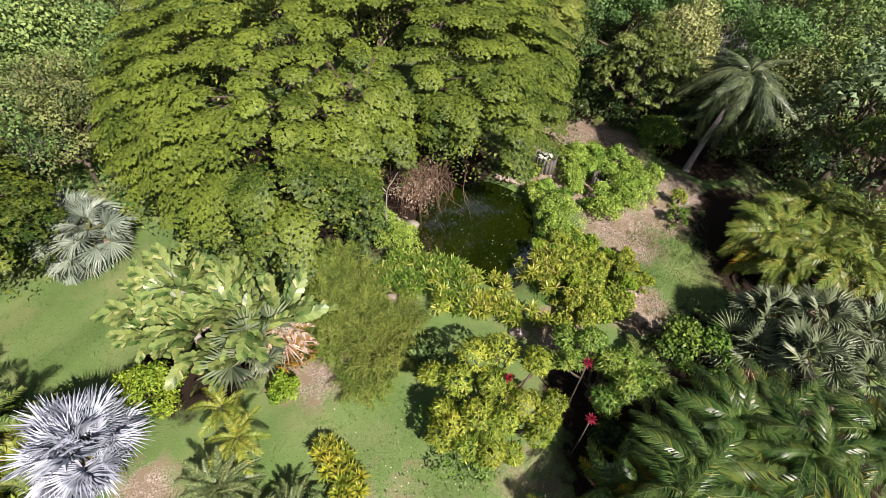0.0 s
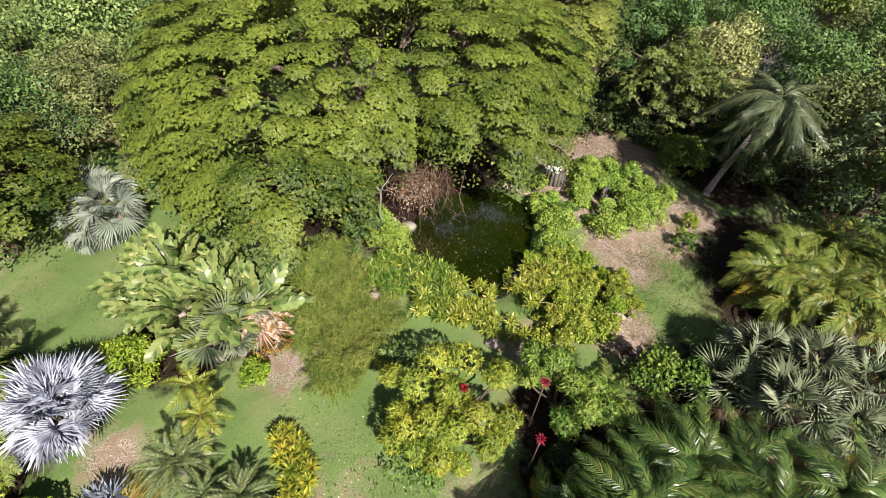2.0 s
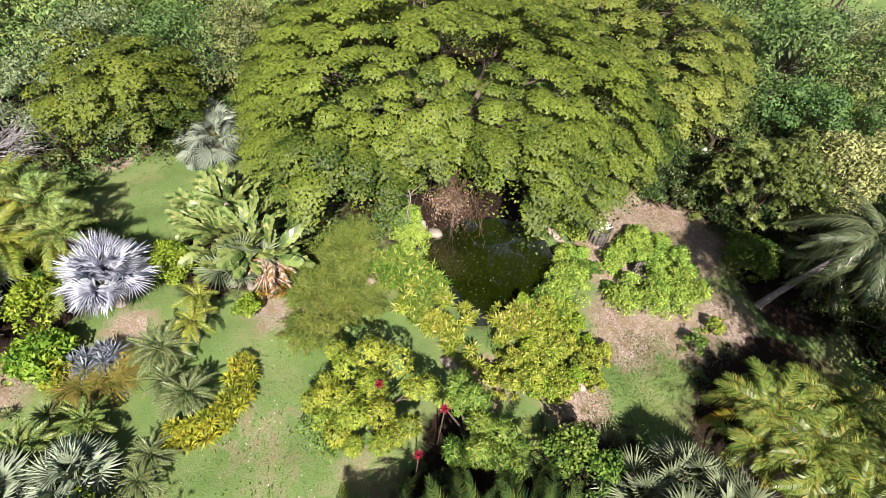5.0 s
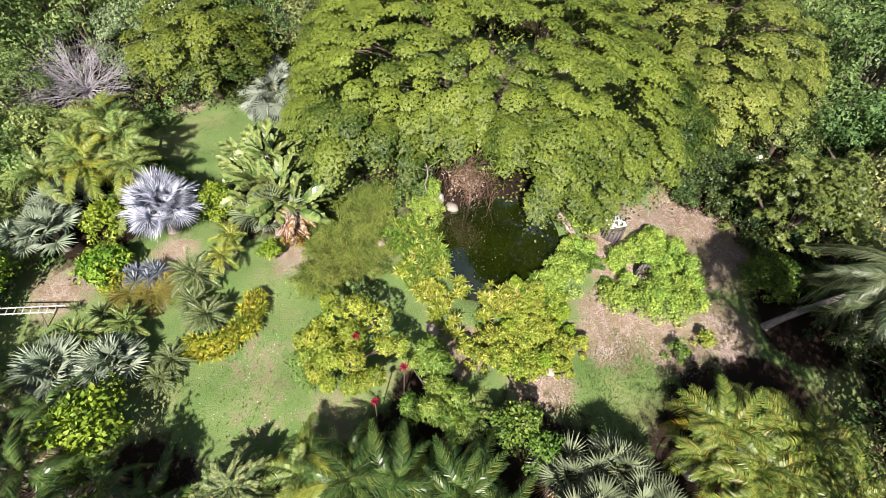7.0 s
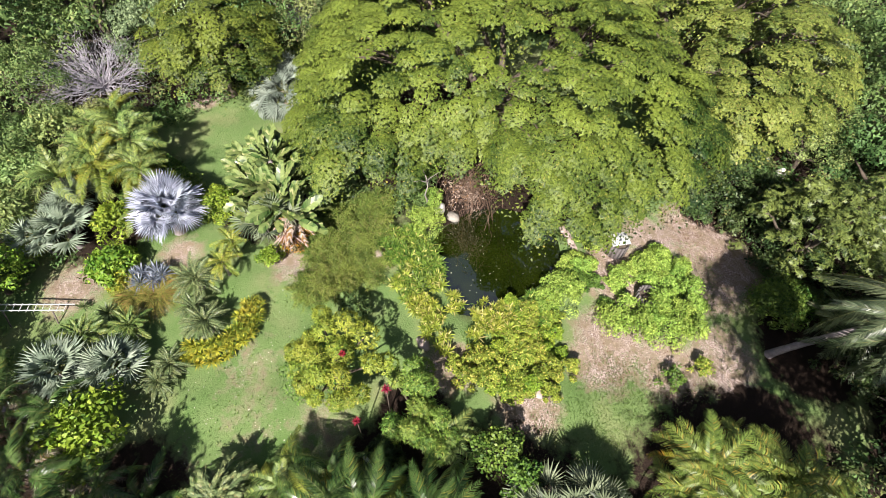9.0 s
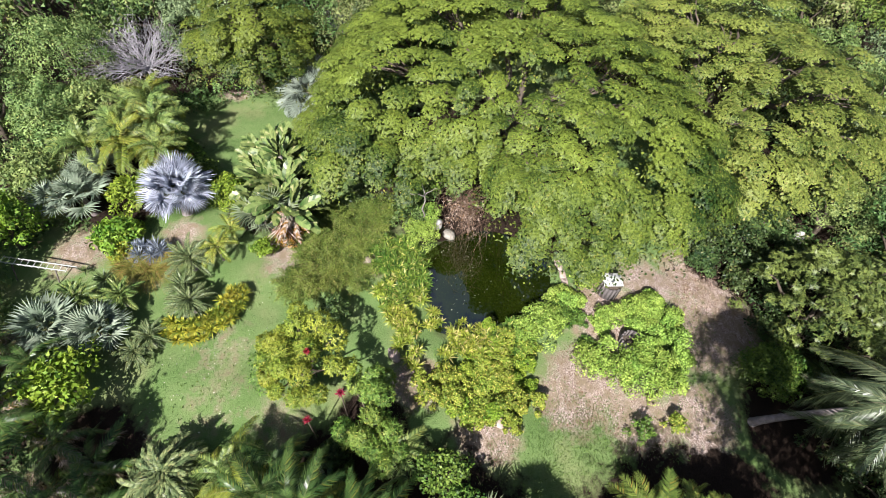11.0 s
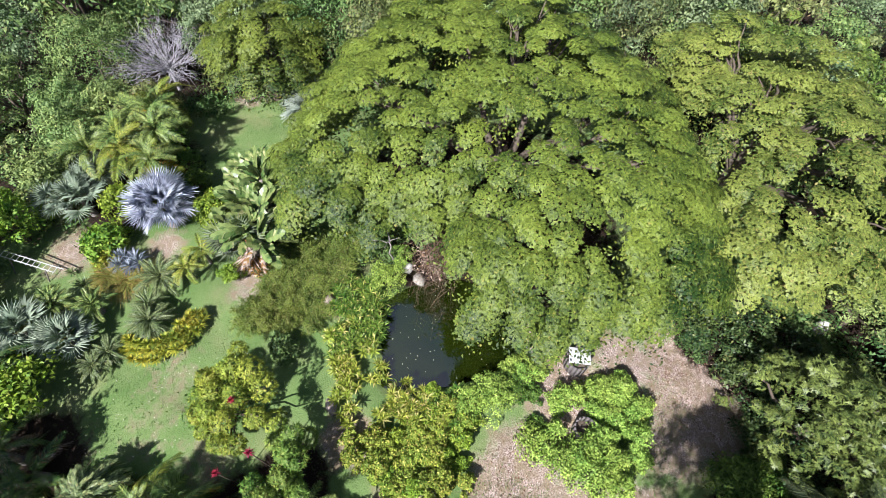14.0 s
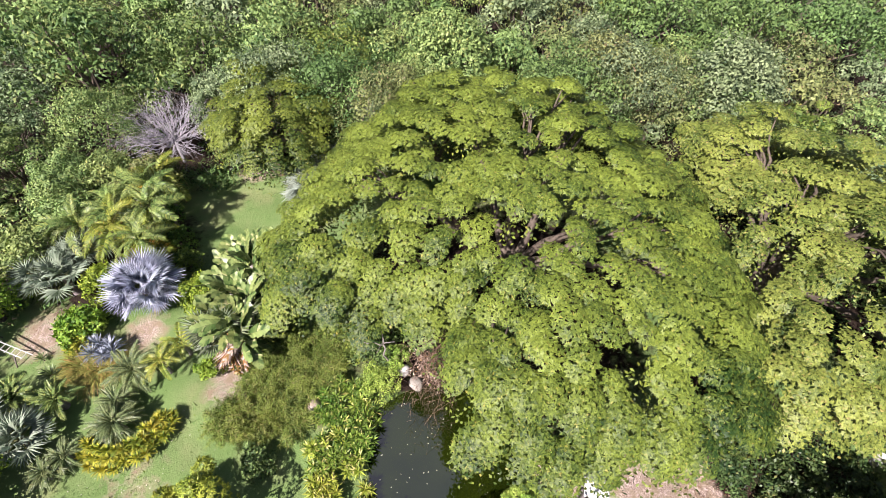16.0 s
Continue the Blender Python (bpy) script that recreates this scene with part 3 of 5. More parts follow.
def broad_tree(x, y, rad, height, mat, label, n=60, per=70, leaf=(0.2, 0.1), flat=0.75, name="tree", trunk=0.16, clump=0.3, r=rng, group="", category="tree", droop=0.25, bark=BARK, star=0, plain=False):
    """A tapered trunk with limbs and a crown of leafy clumps."""
    base = gz(x, y)
    t = thing(name, x, y, base, label, category, group)
    q = disc(n, r, 0.7)
    rho = np.clip(np.linalg.norm(q, axis=1), 0, 1)
    ang = np.arctan2(q[:, 1], q[:, 0])
    q = q * (0.92 + 0.16 * np.sin(3 * ang + r.uniform(0, 6)) + 0.1 * np.sin(5 * ang + r.uniform(0, 6)))[:, None]
    hh = min(height * 0.72, rad * 1.5) * flat
    c = np.stack([q[:, 0] * rad * 0.9, q[:, 1] * rad * 0.9, height - hh + hh * np.sqrt(np.clip(1 - rho ** 2, 0, 1)) - 0.25 * rad * clump], 1)
    c[:, 2] += r.normal(size=n) * 0.12 * min(rad, height)
    s = clump * rad * r.uniform(0.55, 1.35, (n, 1))
    c[:, 2] = np.maximum(c[:, 2], 0.12 + 0.3 * s[:, 0])
    size = s * np.array([[1, 1, 0.75]])
    part("crown", starry(c, size, per // star, star, leaf[0], leaf[1], r) if star else clump_leaves(c, size, per, leaf[0], leaf[1], 0.82 if plain else 0.7, droop, -0.45, r, 0.22 if plain else 0.28, plain), mat, t)
    fork = np.array([r.normal() * 0.05, r.normal() * 0.05, max(0.12, (height - hh) * 0.75)])
    part("trunk", tube([(0, 0, -0.15), (0.01, 0, 0.1), fork * 0.6, fork], np.array([1.35, 1.0, 0.85, 0.8]) * trunk, 8), bark, t, smooth=True)
    pick = c[r.permutation(n)[:7]]
    part("branchwork", join(*[limb(fork - np.array([0, 0, 0.04]), e - np.array([0, 0, 0.1 * rad]), trunk * 0.55, trunk * 0.12, 0.1, 6, 0.06, r, 5) for e in pick]), bark, t, smooth=True)
    return t


def bare_tree(x, y, rad, height, mat, label, n=46, r=rng, fan=7):
    base = gz(x, y)
    t = thing("bare_tree", x, y, base, label, "tree")
    fork = np.array([0, 0, height * 0.4])
    part("trunk", tube([(0, 0, -0.15), fork * 0.5, fork], [0.13, 0.1, 0.09], 8), mat, t, smooth=True)
    bits = []
    for _ in range(n):
        a = r.uniform(0, 2 * math.pi)
        k = rad * math.sqrt(r.random())
        e = np.array([k * math.cos(a), k * math.sin(a), height * (r.uniform(0.78, 1.0) - 0.25 * k / rad)])
        m = fork + (e - fork) * 0.5
        bits += [limb(fork - np.array([0, 0, 0.05]), m, 0.035, 0.02, 0.1, 5, 0.12, r, 4), limb(m, e, 0.02, 0.006, 0.1, 5, 0.14, r, 4)]
        bits += [limb(m + (e - m) * r.random(), e + r.normal(size=3) * 0.45, 0.01, 0.004, 0.1, 4, 0.16, r, 3) for _ in range(fan)]
    part("branchwork", join(*bits), mat, t)
    return t


# ---------------------------------------------------------------- palms and large-leaved plants
def pinnate(length, pairs, leaflet, width, rise, droop, vee=0.35, gap=1.0, twist=0.25, r=rng, bare=0.12, blunt=False):
    """One feather leaf along +x: stalk and leaflets."""
    s = np.linspace(0, 1, 12)
    spine = np.stack([length * s * (1 - 0.12 * droop * s), np.zeros(12), length * (rise * s - droop * s * s)], 1)
    k = np.linspace(bare, 0.995, pairs)
    p = np.stack([np.interp(k, s, spine[:, i]) for i in range(3)], 1)
    tang = unit(np.gradient(p, axis=0))
    env = np.sin(np.clip((k - bare) / (1 - bare) * 0.93 + 0.07, 0, 1) * math.pi) ** 0.55
    bits = []
    for sgn in (-1, 1):
        out = np.array([0, sgn, 0.0])
        axis = unit(out + tang * (0.45 + 0.9 * k[:, None] ** 2) + np.array([0, 0, vee]) + r.normal(size=(pairs, 3)) * twist * 0.4)
        ll = leaflet * (0.25 + 0.75 * env)[:, None] * r.uniform(0.85, 1.12, (pairs, 1))
        side = unit(tang - axis * np.sum(tang * axis, 1, keepdims=True))
        w = width * gap
        mid = p + axis * ll * 0.5 + np.array([0, 0, 1]) * 0.02
        tip = p + axis * ll - np.array([0, 0, 1]) * ll * r.uniform(0.15, 0.5, (pairs, 1))
        if blunt:
            mid = p + axis * ll * 0.93 - np.array([0, 0, 1]) * ll * r.uniform(0.0, 0.25, (pairs, 1))
            tip = mid + axis * ll * 0.07
        v = np.stack([p - side * w * 0.45, p + side * w * 0.45, mid + side * w * 0.5, tip, mid - side * w * 0.5], 1).reshape(-1, 3)
        i = np.arange(pairs)[:, None] * 5
        bits.append((v, np.concatenate([i + np.array([0, 1, 2, 4]), i + np.array([4, 2, 3, 3])])))
    v, f = join(*bits)
    return v, f, tube(spine, np.linspace(0.016, 0.003, 12) * (length / 2) ** 0.5, 4)


def feather_mesh(name, mat, length, pairs, leaflet, width, rise, droop, **kw):
    v, f, (sv, sf) = pinnate(length, pairs, leaflet, width, rise, droop, **kw)
    n = len(v)
    quad = f[f[:, 2] != f[:, 3]]
    tri = f[f[:, 2] == f[:, 3]][:, :3]
    verts = np.concatenate([v, sv]).astype(float)
    me = bpy.data.meshes.new(name)
    me.from_pydata(verts.tolist(), [], quad.tolist() + tri.tolist() + (sf + n).tolist())
    me.materials.append(mat)
    me.materials.append(RACHIS)
    idx = np.zeros(len(me.polygons), dtype=np.int32)
    idx[len(quad) + len(tri):] = 1
    me.polygons.foreach_set("material_index", idx)
    return me


def fan_mesh(name, mat, stalk, blade, segments=26, arc=300, cup=0.25, width=0.085, notch=0.55, r=rng):
    """One fan leaf along +x: a stalk and a pleated round blade split into fingers."""
    a = np.radians(np.linspace(-arc / 2, arc / 2, segments))
    hub = np.array([stalk, 0, 0.0])
    verts, faces = [], []
    step = math.radians(arc) / segments
    for k, q in enumerate(a):
        ll = blade * (0.72 + 0.28 * math.cos(q * 0.55)) * r.uniform(0.93, 1.05)
        d = np.array([math.cos(q), math.sin(q), cup + 0.05 * r.normal()])
        d /= np.linalg.norm(d)
        s = np.array([-math.sin(q), math.cos(q), 0])
        w = 2 * ll * notch * math.tan(step / 2) * 0.98
        m = hub + d * ll * notch
        tip = hub + d * ll + np.array([0, 0, -ll * r.uniform(0.10, 0.3)])
        b = len(verts)
        verts += [hub, m - s * w / 2 - [0, 0, 0.02], m + np.array([0, 0, 0.03]), m + s * w / 2 - [0, 0, 0.02], tip]
        faces += [(b, b + 1, b + 2), (b, b + 2, b + 3), (b + 1, b + 4, b + 2), (b + 2, b + 4, b + 3)]
    sv, sf = tube([(0, 0, 0), (stalk * 0.5, 0, 0.04 * stalk), (stalk, 0, 0)], [0.025, 0.018, 0.014], 4)
    n = len(verts)
    me = bpy.data.meshes.new(name)
    me.from_pydata([list(map(float, q)) for q in verts] + sv.tolist(), [], faces + (sf + n).tolist())
    me.materials.append(mat)
    me.materials.append(RACHIS)
    idx = np.zeros(len(me.polygons), dtype=np.int32)
    idx[len(faces):] = 1
    me.polygons.foreach_set("material_index", idx)
    return me


def crown_of(parent, kinds, count, top, lo, hi, name="frond", r=rng, sizes=(0.8, 1.1), odd=None, odd_low=20, wild=10):
    """Leaves set round a growing point; the older, the lower they hang."""
    for i in range(count):
        s = (i + 0.5) / count
        el = hi + (lo - hi) * s ** 0.8 + r.normal() * 0.6 * wild
        me = kinds[int(r.integers(len(kinds)))]
        if odd and el < odd_low and r.random() < 0.6:
            me = odd[int(r.integers(len(odd)))]
        k = r.uniform(*sizes) * (0.72 + 0.28 * min(1, s * 2.2))
        m = Matrix.Translation(top) @ Euler((radians(r.normal() * 1.5 * wild), radians(-el), radians(i * 137.5 + r.normal() * wild)), "XYZ").to_matrix().to_4x4() @ Matrix.Scale(k, 4)
        piece(name, me, parent, m)


def palm(name, x, y, height, label, kinds, count, lo, hi, lean=(0, 0), trunk=0.12, sizes=(0.8, 1.1), leaf_name="frond", odd=None, odd_low=20, group="", category="palm", bark=PALM_TRUNK, r=rng, wild=10):
    base = gz(x, y)
    t = thing(name, x, y, base, label, category, group)
    top = Vector((lean[0], lean[1], height))
    n = max(5, int(height * 5))
    s = np.linspace(0, 1, n)
    path = np.stack([lean[0] * s ** 1.3, lean[1] * s ** 1.3, -0.15 + (height + 0.15) * s], 1)
    rings = trunk * (1.25 - 0.45 * s + 0.06 * (np.arange(n) % 2)) + trunk * 0.5 * np.exp(-s * 12)
    part("trunk", tube(path, rings, 9), bark, t)
    crown_of(t, kinds, count, top, lo, hi, leaf_name, r, sizes, odd, odd_low, wild)
    return t


def blades(centre, n, rad, length, width, lean=0.45, r=rng, box=None):
    """Upright arching blades: each a bent strip of three pieces."""
    a = r.uniform(0, 2 * math.pi, n)
    k = rad * np.sqrt(r.random(n))
    p = centre + np.stack([k * np.cos(a), k * np.sin(a), np.zeros(n)], 1) if box is None else box
    d = unit(np.stack([np.cos(a), np.sin(a), np.zeros(n)], 1) + r.normal(size=(n, 3)) * np.array([0.4, 0.4, 0]))
    ll = (length * r.uniform(0.6, 1.15, n))[:, None]
    ln = (lean * r.uniform(0.3, 1.5, n))[:, None]
    up = np.array([0, 0, 1.0])
    s = np.stack([-d[:, 1], d[:, 0], np.zeros(n)], 1)
    w = width * r.uniform(0.7, 1.2, (n, 1))
    m1 = p + (up * 0.55 + d * ln * 0.3) * ll
    m2 = p + (up * (0.9 - ln * 0.25) + d * ln * 0.75) * ll
    tip = p + (up * (1.0 - ln * 0.55) + d * ln * 1.25) * ll
    v = np.stack([p - s * w * 0.4, p + s * w * 0.4, m1 + s * w * 0.5, m1 - s * w * 0.5, m2 + s * w * 0.35, m2 - s * w * 0.35, tip, tip + s * 0.002], 1).reshape(-1, 3)
    i = np.arange(n)[:, None] * 8
    return v, np.concatenate([i + np.array([0, 1, 2, 3]), i + np.array([3, 2, 4, 5]), i + np.array([5, 4, 7, 6])])


def rosette(n, length, width, lo=5, hi=85, r=rng, curve=0.15):
    """Sword leaves round one point."""
    i = np.arange(n)
    a = i * 2.399963 + r.normal(size=n) * 0.15
    el = np.radians(hi + (lo - hi) * (i / n) ** 0.9 + r.normal(size=n) * 6)
    d = np.stack([np.cos(a) * np.cos(el), np.sin(a) * np.cos(el), np.sin(el)], 1)
    s = np.stack([-np.sin(a), np.cos(a), np.zeros(n)], 1)
    f = np.cross(s, d)
    ll = (length * r.uniform(0.85, 1.1, n))[:, None]
    w = width
    mid = d * ll * 0.5
    tip = d * ll - np.array([0, 0, 1]) * curve * ll
    z = np.zeros((n, 3))
    v = np.stack([z - s * w * 0.3, z + s * w * 0.3, mid + s * w * 0.5 + f * 0.01, tip, mid - s * w * 0.5 + f * 0.01], 1).reshape(-1, 3)
    k = np.arange(n)[:, None] * 5
    return v, np.concatenate([k + np.array([0, 1, 2]), k + np.array([0, 2, 4]), k + np.array([4, 2, 3])])


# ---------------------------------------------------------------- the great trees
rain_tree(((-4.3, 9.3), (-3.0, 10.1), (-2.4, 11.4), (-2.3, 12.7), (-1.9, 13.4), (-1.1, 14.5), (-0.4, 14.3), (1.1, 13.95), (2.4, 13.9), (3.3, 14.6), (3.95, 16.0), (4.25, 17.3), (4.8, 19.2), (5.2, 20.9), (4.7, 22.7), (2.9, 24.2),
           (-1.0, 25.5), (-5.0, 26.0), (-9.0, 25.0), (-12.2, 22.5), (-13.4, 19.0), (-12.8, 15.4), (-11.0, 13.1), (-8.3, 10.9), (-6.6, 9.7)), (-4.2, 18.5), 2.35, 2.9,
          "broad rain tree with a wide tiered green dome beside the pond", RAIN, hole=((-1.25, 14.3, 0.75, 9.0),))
rain_tree(((3.0, 22.9), (5.2, 23.5), (5.9, 26.0), (6.4, 29.0), (5.8, 32.0), (2.0, 33.6), (-3.0, 33.6), (-7.2, 31.2), (-8.0, 28.4), (-5.0, 26.6), (-1.0, 25.8), (1.5, 24.6)), (-1.2, 29.0), 3.0, 1.9,
          "rain tree with flat layers of pale yellow-green foliage", RAIN_PALE, 1.0, 120, 0.04)
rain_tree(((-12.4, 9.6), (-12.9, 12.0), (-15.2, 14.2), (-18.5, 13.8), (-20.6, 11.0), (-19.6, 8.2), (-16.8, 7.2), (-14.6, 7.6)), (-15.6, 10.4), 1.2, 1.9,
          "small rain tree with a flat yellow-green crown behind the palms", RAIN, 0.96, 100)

# ---------------------------------------------------------------- leaf kinds shared by the palms
DATE = [feather_mesh("frond", DATE_LEAF, 2.5, 38, 0.46, 0.045, 0.75, 1.0, r=rng) for _ in range(3)]
DATE_OLD = [feather_mesh("frond", PALM_YELLOW, 2.4, 60, 0.38, 0.03, 0.3, 0.8, r=rng) for _ in range(2)]
COCO = [feather_mesh("frond", PALM, 2.9, 40, 0.55, 0.042, 0.7, 1.15, vee=-0.25, r=rng) for _ in range(3)]
DRY_FROND = [feather_mesh("frond", DEAD, 2.4, 50, 0.4, 0.02, 0.4, 1.1, vee=-0.4, twist=0.7, r=rng) for _ in range(2)]
COCO_LIME = [feather_mesh("frond", LIME_FROND, 2.7, 66, 0.5, 0.028, 0.7, 1.1, vee=-0.25, r=rng)]
TALL = [feather_mesh("frond", TALL_LEAF, 2.4, 52, 0.5, 0.036, 0.55, 1.5, vee=-0.5, r=rng) for _ in range(3)]
ARECA = [feather_mesh("frond", PALM_LIGHT, 1.9, 36, 0.38, 0.038, 0.6, 0.9, r=rng) for _ in range(3)]
ARECA_LIME = [feather_mesh("frond", LIME_FROND, 1.8, 38, 0.38, 0.036, 0.5, 0.85, r=rng) for _ in range(3)]
ARECA_OLD = [feather_mesh("frond", PALM_YELLOW, 1.8, 36, 0.38, 0.036, 0.4, 0.8, r=rng) for _ in range(2)]
CYC = [feather_mesh("frond", CYCAD, 1.3, 44, 0.2, 0.022, 0.4, 0.6, r=rng, bare=0.06) for _ in range(3)]
CYC_DARK = [feather_mesh("frond", PALM_LIGHT, 1.3, 40, 0.24, 0.03, 0.5, 0.55, r=rng, bare=0.06) for _ in range(3)]
CURLED = [feather_mesh("frond", CYCAD, 1.3, 30, 0.2, 0.06, 0.75, 1.2, twist=0.4, r=rng, bare=0.06) for _ in range(3)]
SILVER_FAN = [fan_mesh("fan_leaf", SILVER, 0.72, 0.8, 30, 255, 0.3, notch=0.46, r=rng) for _ in range(3)]
BLUE_FAN = [fan_mesh("fan_leaf", FAN_BLUE, 0.6, 0.72, 18, 210, 0.25, notch=0.5, r=rng) for _ in range(3)]
GREY_FAN = [fan_mesh("fan_leaf", FAN_GREY, 0.75, 0.8, 22, 230, 0.15, notch=0.52, r=rng) for _ in range(3)]
SAGE_FAN = [fan_mesh("fan_leaf", FAN_SAGE, 0.8, 0.85, 26, 250, -0.15, notch=0.55, r=rng) for _ in range(3)]
DEAD_FAN = [fan_mesh("fan_leaf", DEAD, 0.7, 0.75, 20, 200, -0.3, notch=0.35, r=rng) for _ in range(2)]
PADDLE_LEAF = [feather_mesh("leaf_blade", PADDLE, 2.5, 17, 0.40, 0.15, 0.25, 0.45, vee=0.2, gap=1.0, twist=0.1, r=rng, bare=0.36, blunt=True) for _ in range(4)]
PADDLE_DEAD = [feather_mesh("leaf_blade", DEAD, 1.8, 16, 0.34, 0.10, 0.1, 0.9, vee=-0.5, twist=0.8, r=rng, bare=0.3) for _ in range(2)]

# ---------------------------------------------------------------- garden by the silver palm
palm("silver_fan_palm", -8.15, 4.6, 1.55, "silver-blue fan palm with a dense round crown on the lawn's edge", SILVER_FAN, 60, -28, 85, trunk=0.2, sizes=(0.88, 1.18), leaf_name="fan_leaf", wild=22)


def traveller(x, y, h, n, face, label, lean=18, dead=0, r=rng):
    """A clump of tall paddle leaves that rise from one stem."""
    t = thing("traveller_palm", x, y, gz(x, y), label, "plant", "paddle-leaved clump")
    part("stem", tube([(0, 0, -0.1), (0, 0, h * 0.5), (0, 0, h)], [0.17, 0.14, 0.1], 8), BARK_PALE, t, smooth=True)
    n = int(n * 1.5)
    for i in range(n):
        el = r.uniform(8, 76)
        az = face + (i / max(1, n - 1) - 0.5) * 300 + r.normal() * 14
        me = PADDLE_LEAF[int(r.integers(4))] if i >= dead else PADDLE_DEAD[int(r.integers(2))]
        if i < dead:
            el = r.uniform(-30, 50)
        m = pose(0, 0, h * r.uniform(0.75, 1.0)) @ Euler((radians(r.normal() * 35), radians(-el), radians(az))).to_matrix().to_4x4() @ Matrix.Scale(r.uniform(0.36, 0.64) if i >= dead else r.uniform(0.42, 0.62), 4)
        piece("leaf_blade", me, t, m)
    return t


for x, y, h, n, face, dead in ((-7.3, 8.9, 1.9, 22, 120, 0), (-6.7, 7.9, 1.3, 24, 200, 1), (-5.9, 8.5, 1.4, 26, 60, 3), (-5.2, 8.0, 1.5, 22, 20, 2), (-4.35, 8.3, 1.5, 34, -30, 31), (-5.5, 7.3, 0.9, 16, 250, 3), (-7.4, 8.1, 1.2, 16, 160, 0), (-6.2, 9.3, 1.1, 14, 90, 0), (-8.4, 8.8, 1.4, 15, 150, 0), (-8.2, 8.0, 1.0, 13, 190, 0), (-7.9, 9.6, 1.2, 13, 100, 0)):
    traveller(x, y, h, n, face, "tall traveller's palm with torn grey-green paddle leaves" if dead < 5 else "paddle-leaved plant with many dry drooping leaves", dead=dead)
palm("fan_palm", -4.9, 7.6, 1.0, "fan palm with stiff grey leaves among paddle-leaved plants", GREY_FAN, 9, 10, 70, sizes=(0.9, 1.2), leaf_name="fan_leaf", odd=DEAD_FAN)


def bush(x, y, rad, h, mat, label, n=26, per=110, leaf=(0.14, 0.075), flat=0.9, name="shrub", r=rng, droop=0.1, clump=0.36, group=""):
    return broad_tree(x, y, rad, h, mat, label, int(n * 1.6), int(per * 0.78), (leaf[0] * 0.75, leaf[1] * 0.75), flat, name, 0.04, clump * 0.72, r, group, "shrub", droop)


bush(-7.6, 6.5, 0.85, 1.3, LIME_BUSH, "bright green leafy shrub beside the paddle leaves", 26, 130, (0.17, 0.07))
bush(-4.0, 6.75, 0.5, 0.8, LIME_BUSH, "small lime-green shrub at the lawn's edge", 14, 100, (0.14, 0.07))
bush(-4.15, 7.95, 0.6, 1.1, COPPER, "croton shrub with copper and yellow leaves", 18, 70, (0.24, 0.07))
for x, y, h, n in ((-4.7, 5.2, 0.9, 11), (-5.3, 5.9, 1.0, 9)):
    palm("areca_palm", x, y, h, "young palm with yellow-green arching fronds", ARECA_LIME, n, -10, 75, sizes=(0.4, 0.6), trunk=0.06)
palm("date_palm", -4.85, 4.1, 0.6, "small grey-green date palm on the lawn", CYC, 30, -10, 75, sizes=(0.75, 1.0), trunk=0.1)
palm("cycad", -3.85, 3.5, 0.5, "round cycad with fine grey-green fronds", CYC, 34, -10, 80, sizes=(0.55, 0.72), trunk=0.12)
palm("cycad", -2.95, 3.6, 0.6, "round cycad with fine grey-green fronds inside a yellow hedge", CYC, 56, -10, 82, sizes=(0.62, 0.8), trunk=0.12)


def rosette_plant(name, x, y, heads, mat, label, category, leaves_each=44, length=0.42, width=0.06, lo=-15, lift=0.35, group="", stem=True, r=rng):
    """A plant of one or more leafy rosettes on short stems."""
    t = thing(name, x, y, gz(x, y), label, category, group)
    for dx, dy, dz in heads:
        z = gz(x + dx, y + dy) - gz(x, y) + dz
        part("rosette", moved(rosette(leaves_each, length * r.uniform(0.85, 1.15), width, lo, 85, r), dx, dy, z, r.uniform(0, 360)), mat, t)
        if stem:
            part("stem", tube([(dx * 0.9, dy * 0.9, gz(x + dx, y + dy) - gz(x, y) - 0.08), (dx, dy, z * 0.6), (dx, dy, z)], [0.025, 0.02, 0.018], 5), BARK, t)
    return t


arc = []
for i in range(45):
    a = radians(-80 + 165 * (i % 15) / 14)
    k = 1.0 + 0.24 * (i // 15)
    arc.append((k * math.cos(a) * 0.85 + rng.normal() * 0.05, k * math.sin(a) * 1.05 + rng.normal() * 0.05, 0.6 - 0.13 * (i // 15)))
rosette_plant("croton_hedge", -2.8, 3.9, arc, CROTON, "crescent of yellow croton plants round two cycads", "shrub", 46, 0.3, 0.05)

rosette_plant("blue_agave", -6.45, 2.7, [(0, 0.35, 0.4), (0.35, 0.1, 0.4), (-0.25, -0.1, 0.4), (0.1, -0.35, 0.35), (-0.45, -0.4, 0.3), (0.3, 0.45, 0.4)], BLUE_ROSETTE, "cluster of blue-grey sword-leaved rosettes", "succulent", 44, 0.55, 0.055, stem=True)
t = thing("grass_tussock", -5.9, 2.2, gz(-5.9, 2.2), "brownish green tussock of long grass", "grass")
part("foliage", join(*[blades(np.array([dx, dy, -0.05]), 420, 0.3, 0.7, 0.02, 0.9) for dx, dy in ((0, 0), (0.4, 0.35), (-0.35, -0.3), (0.1, 0.7))]), TUSSOCK, t)
bush(-7.8, 1.8, 0.95, 1.1, LIME_BUSH, "lime-green shrub with broad leaves", 26, 70, (0.26, 0.13), droop=0.2)
bush(-6.95, 1.8, 0.45, 0.6, CROTON, "patch of bright yellow leaves in front of a shrub", 12, 50, (0.3, 0.13))
rosette_plant("yucca", -6.0, 0.95, [(0, 0, 0.4)], CYCAD, "small spiky yucca on the grass", "succulent", 60, 0.62, 0.05, -10)
rosette_plant("yucca", -7.1, 0.25, [(0, 0, 0.18)], CYCAD, "very small spiky yucca on the grass", "succulent", 34, 0.34, 0.04, 5)
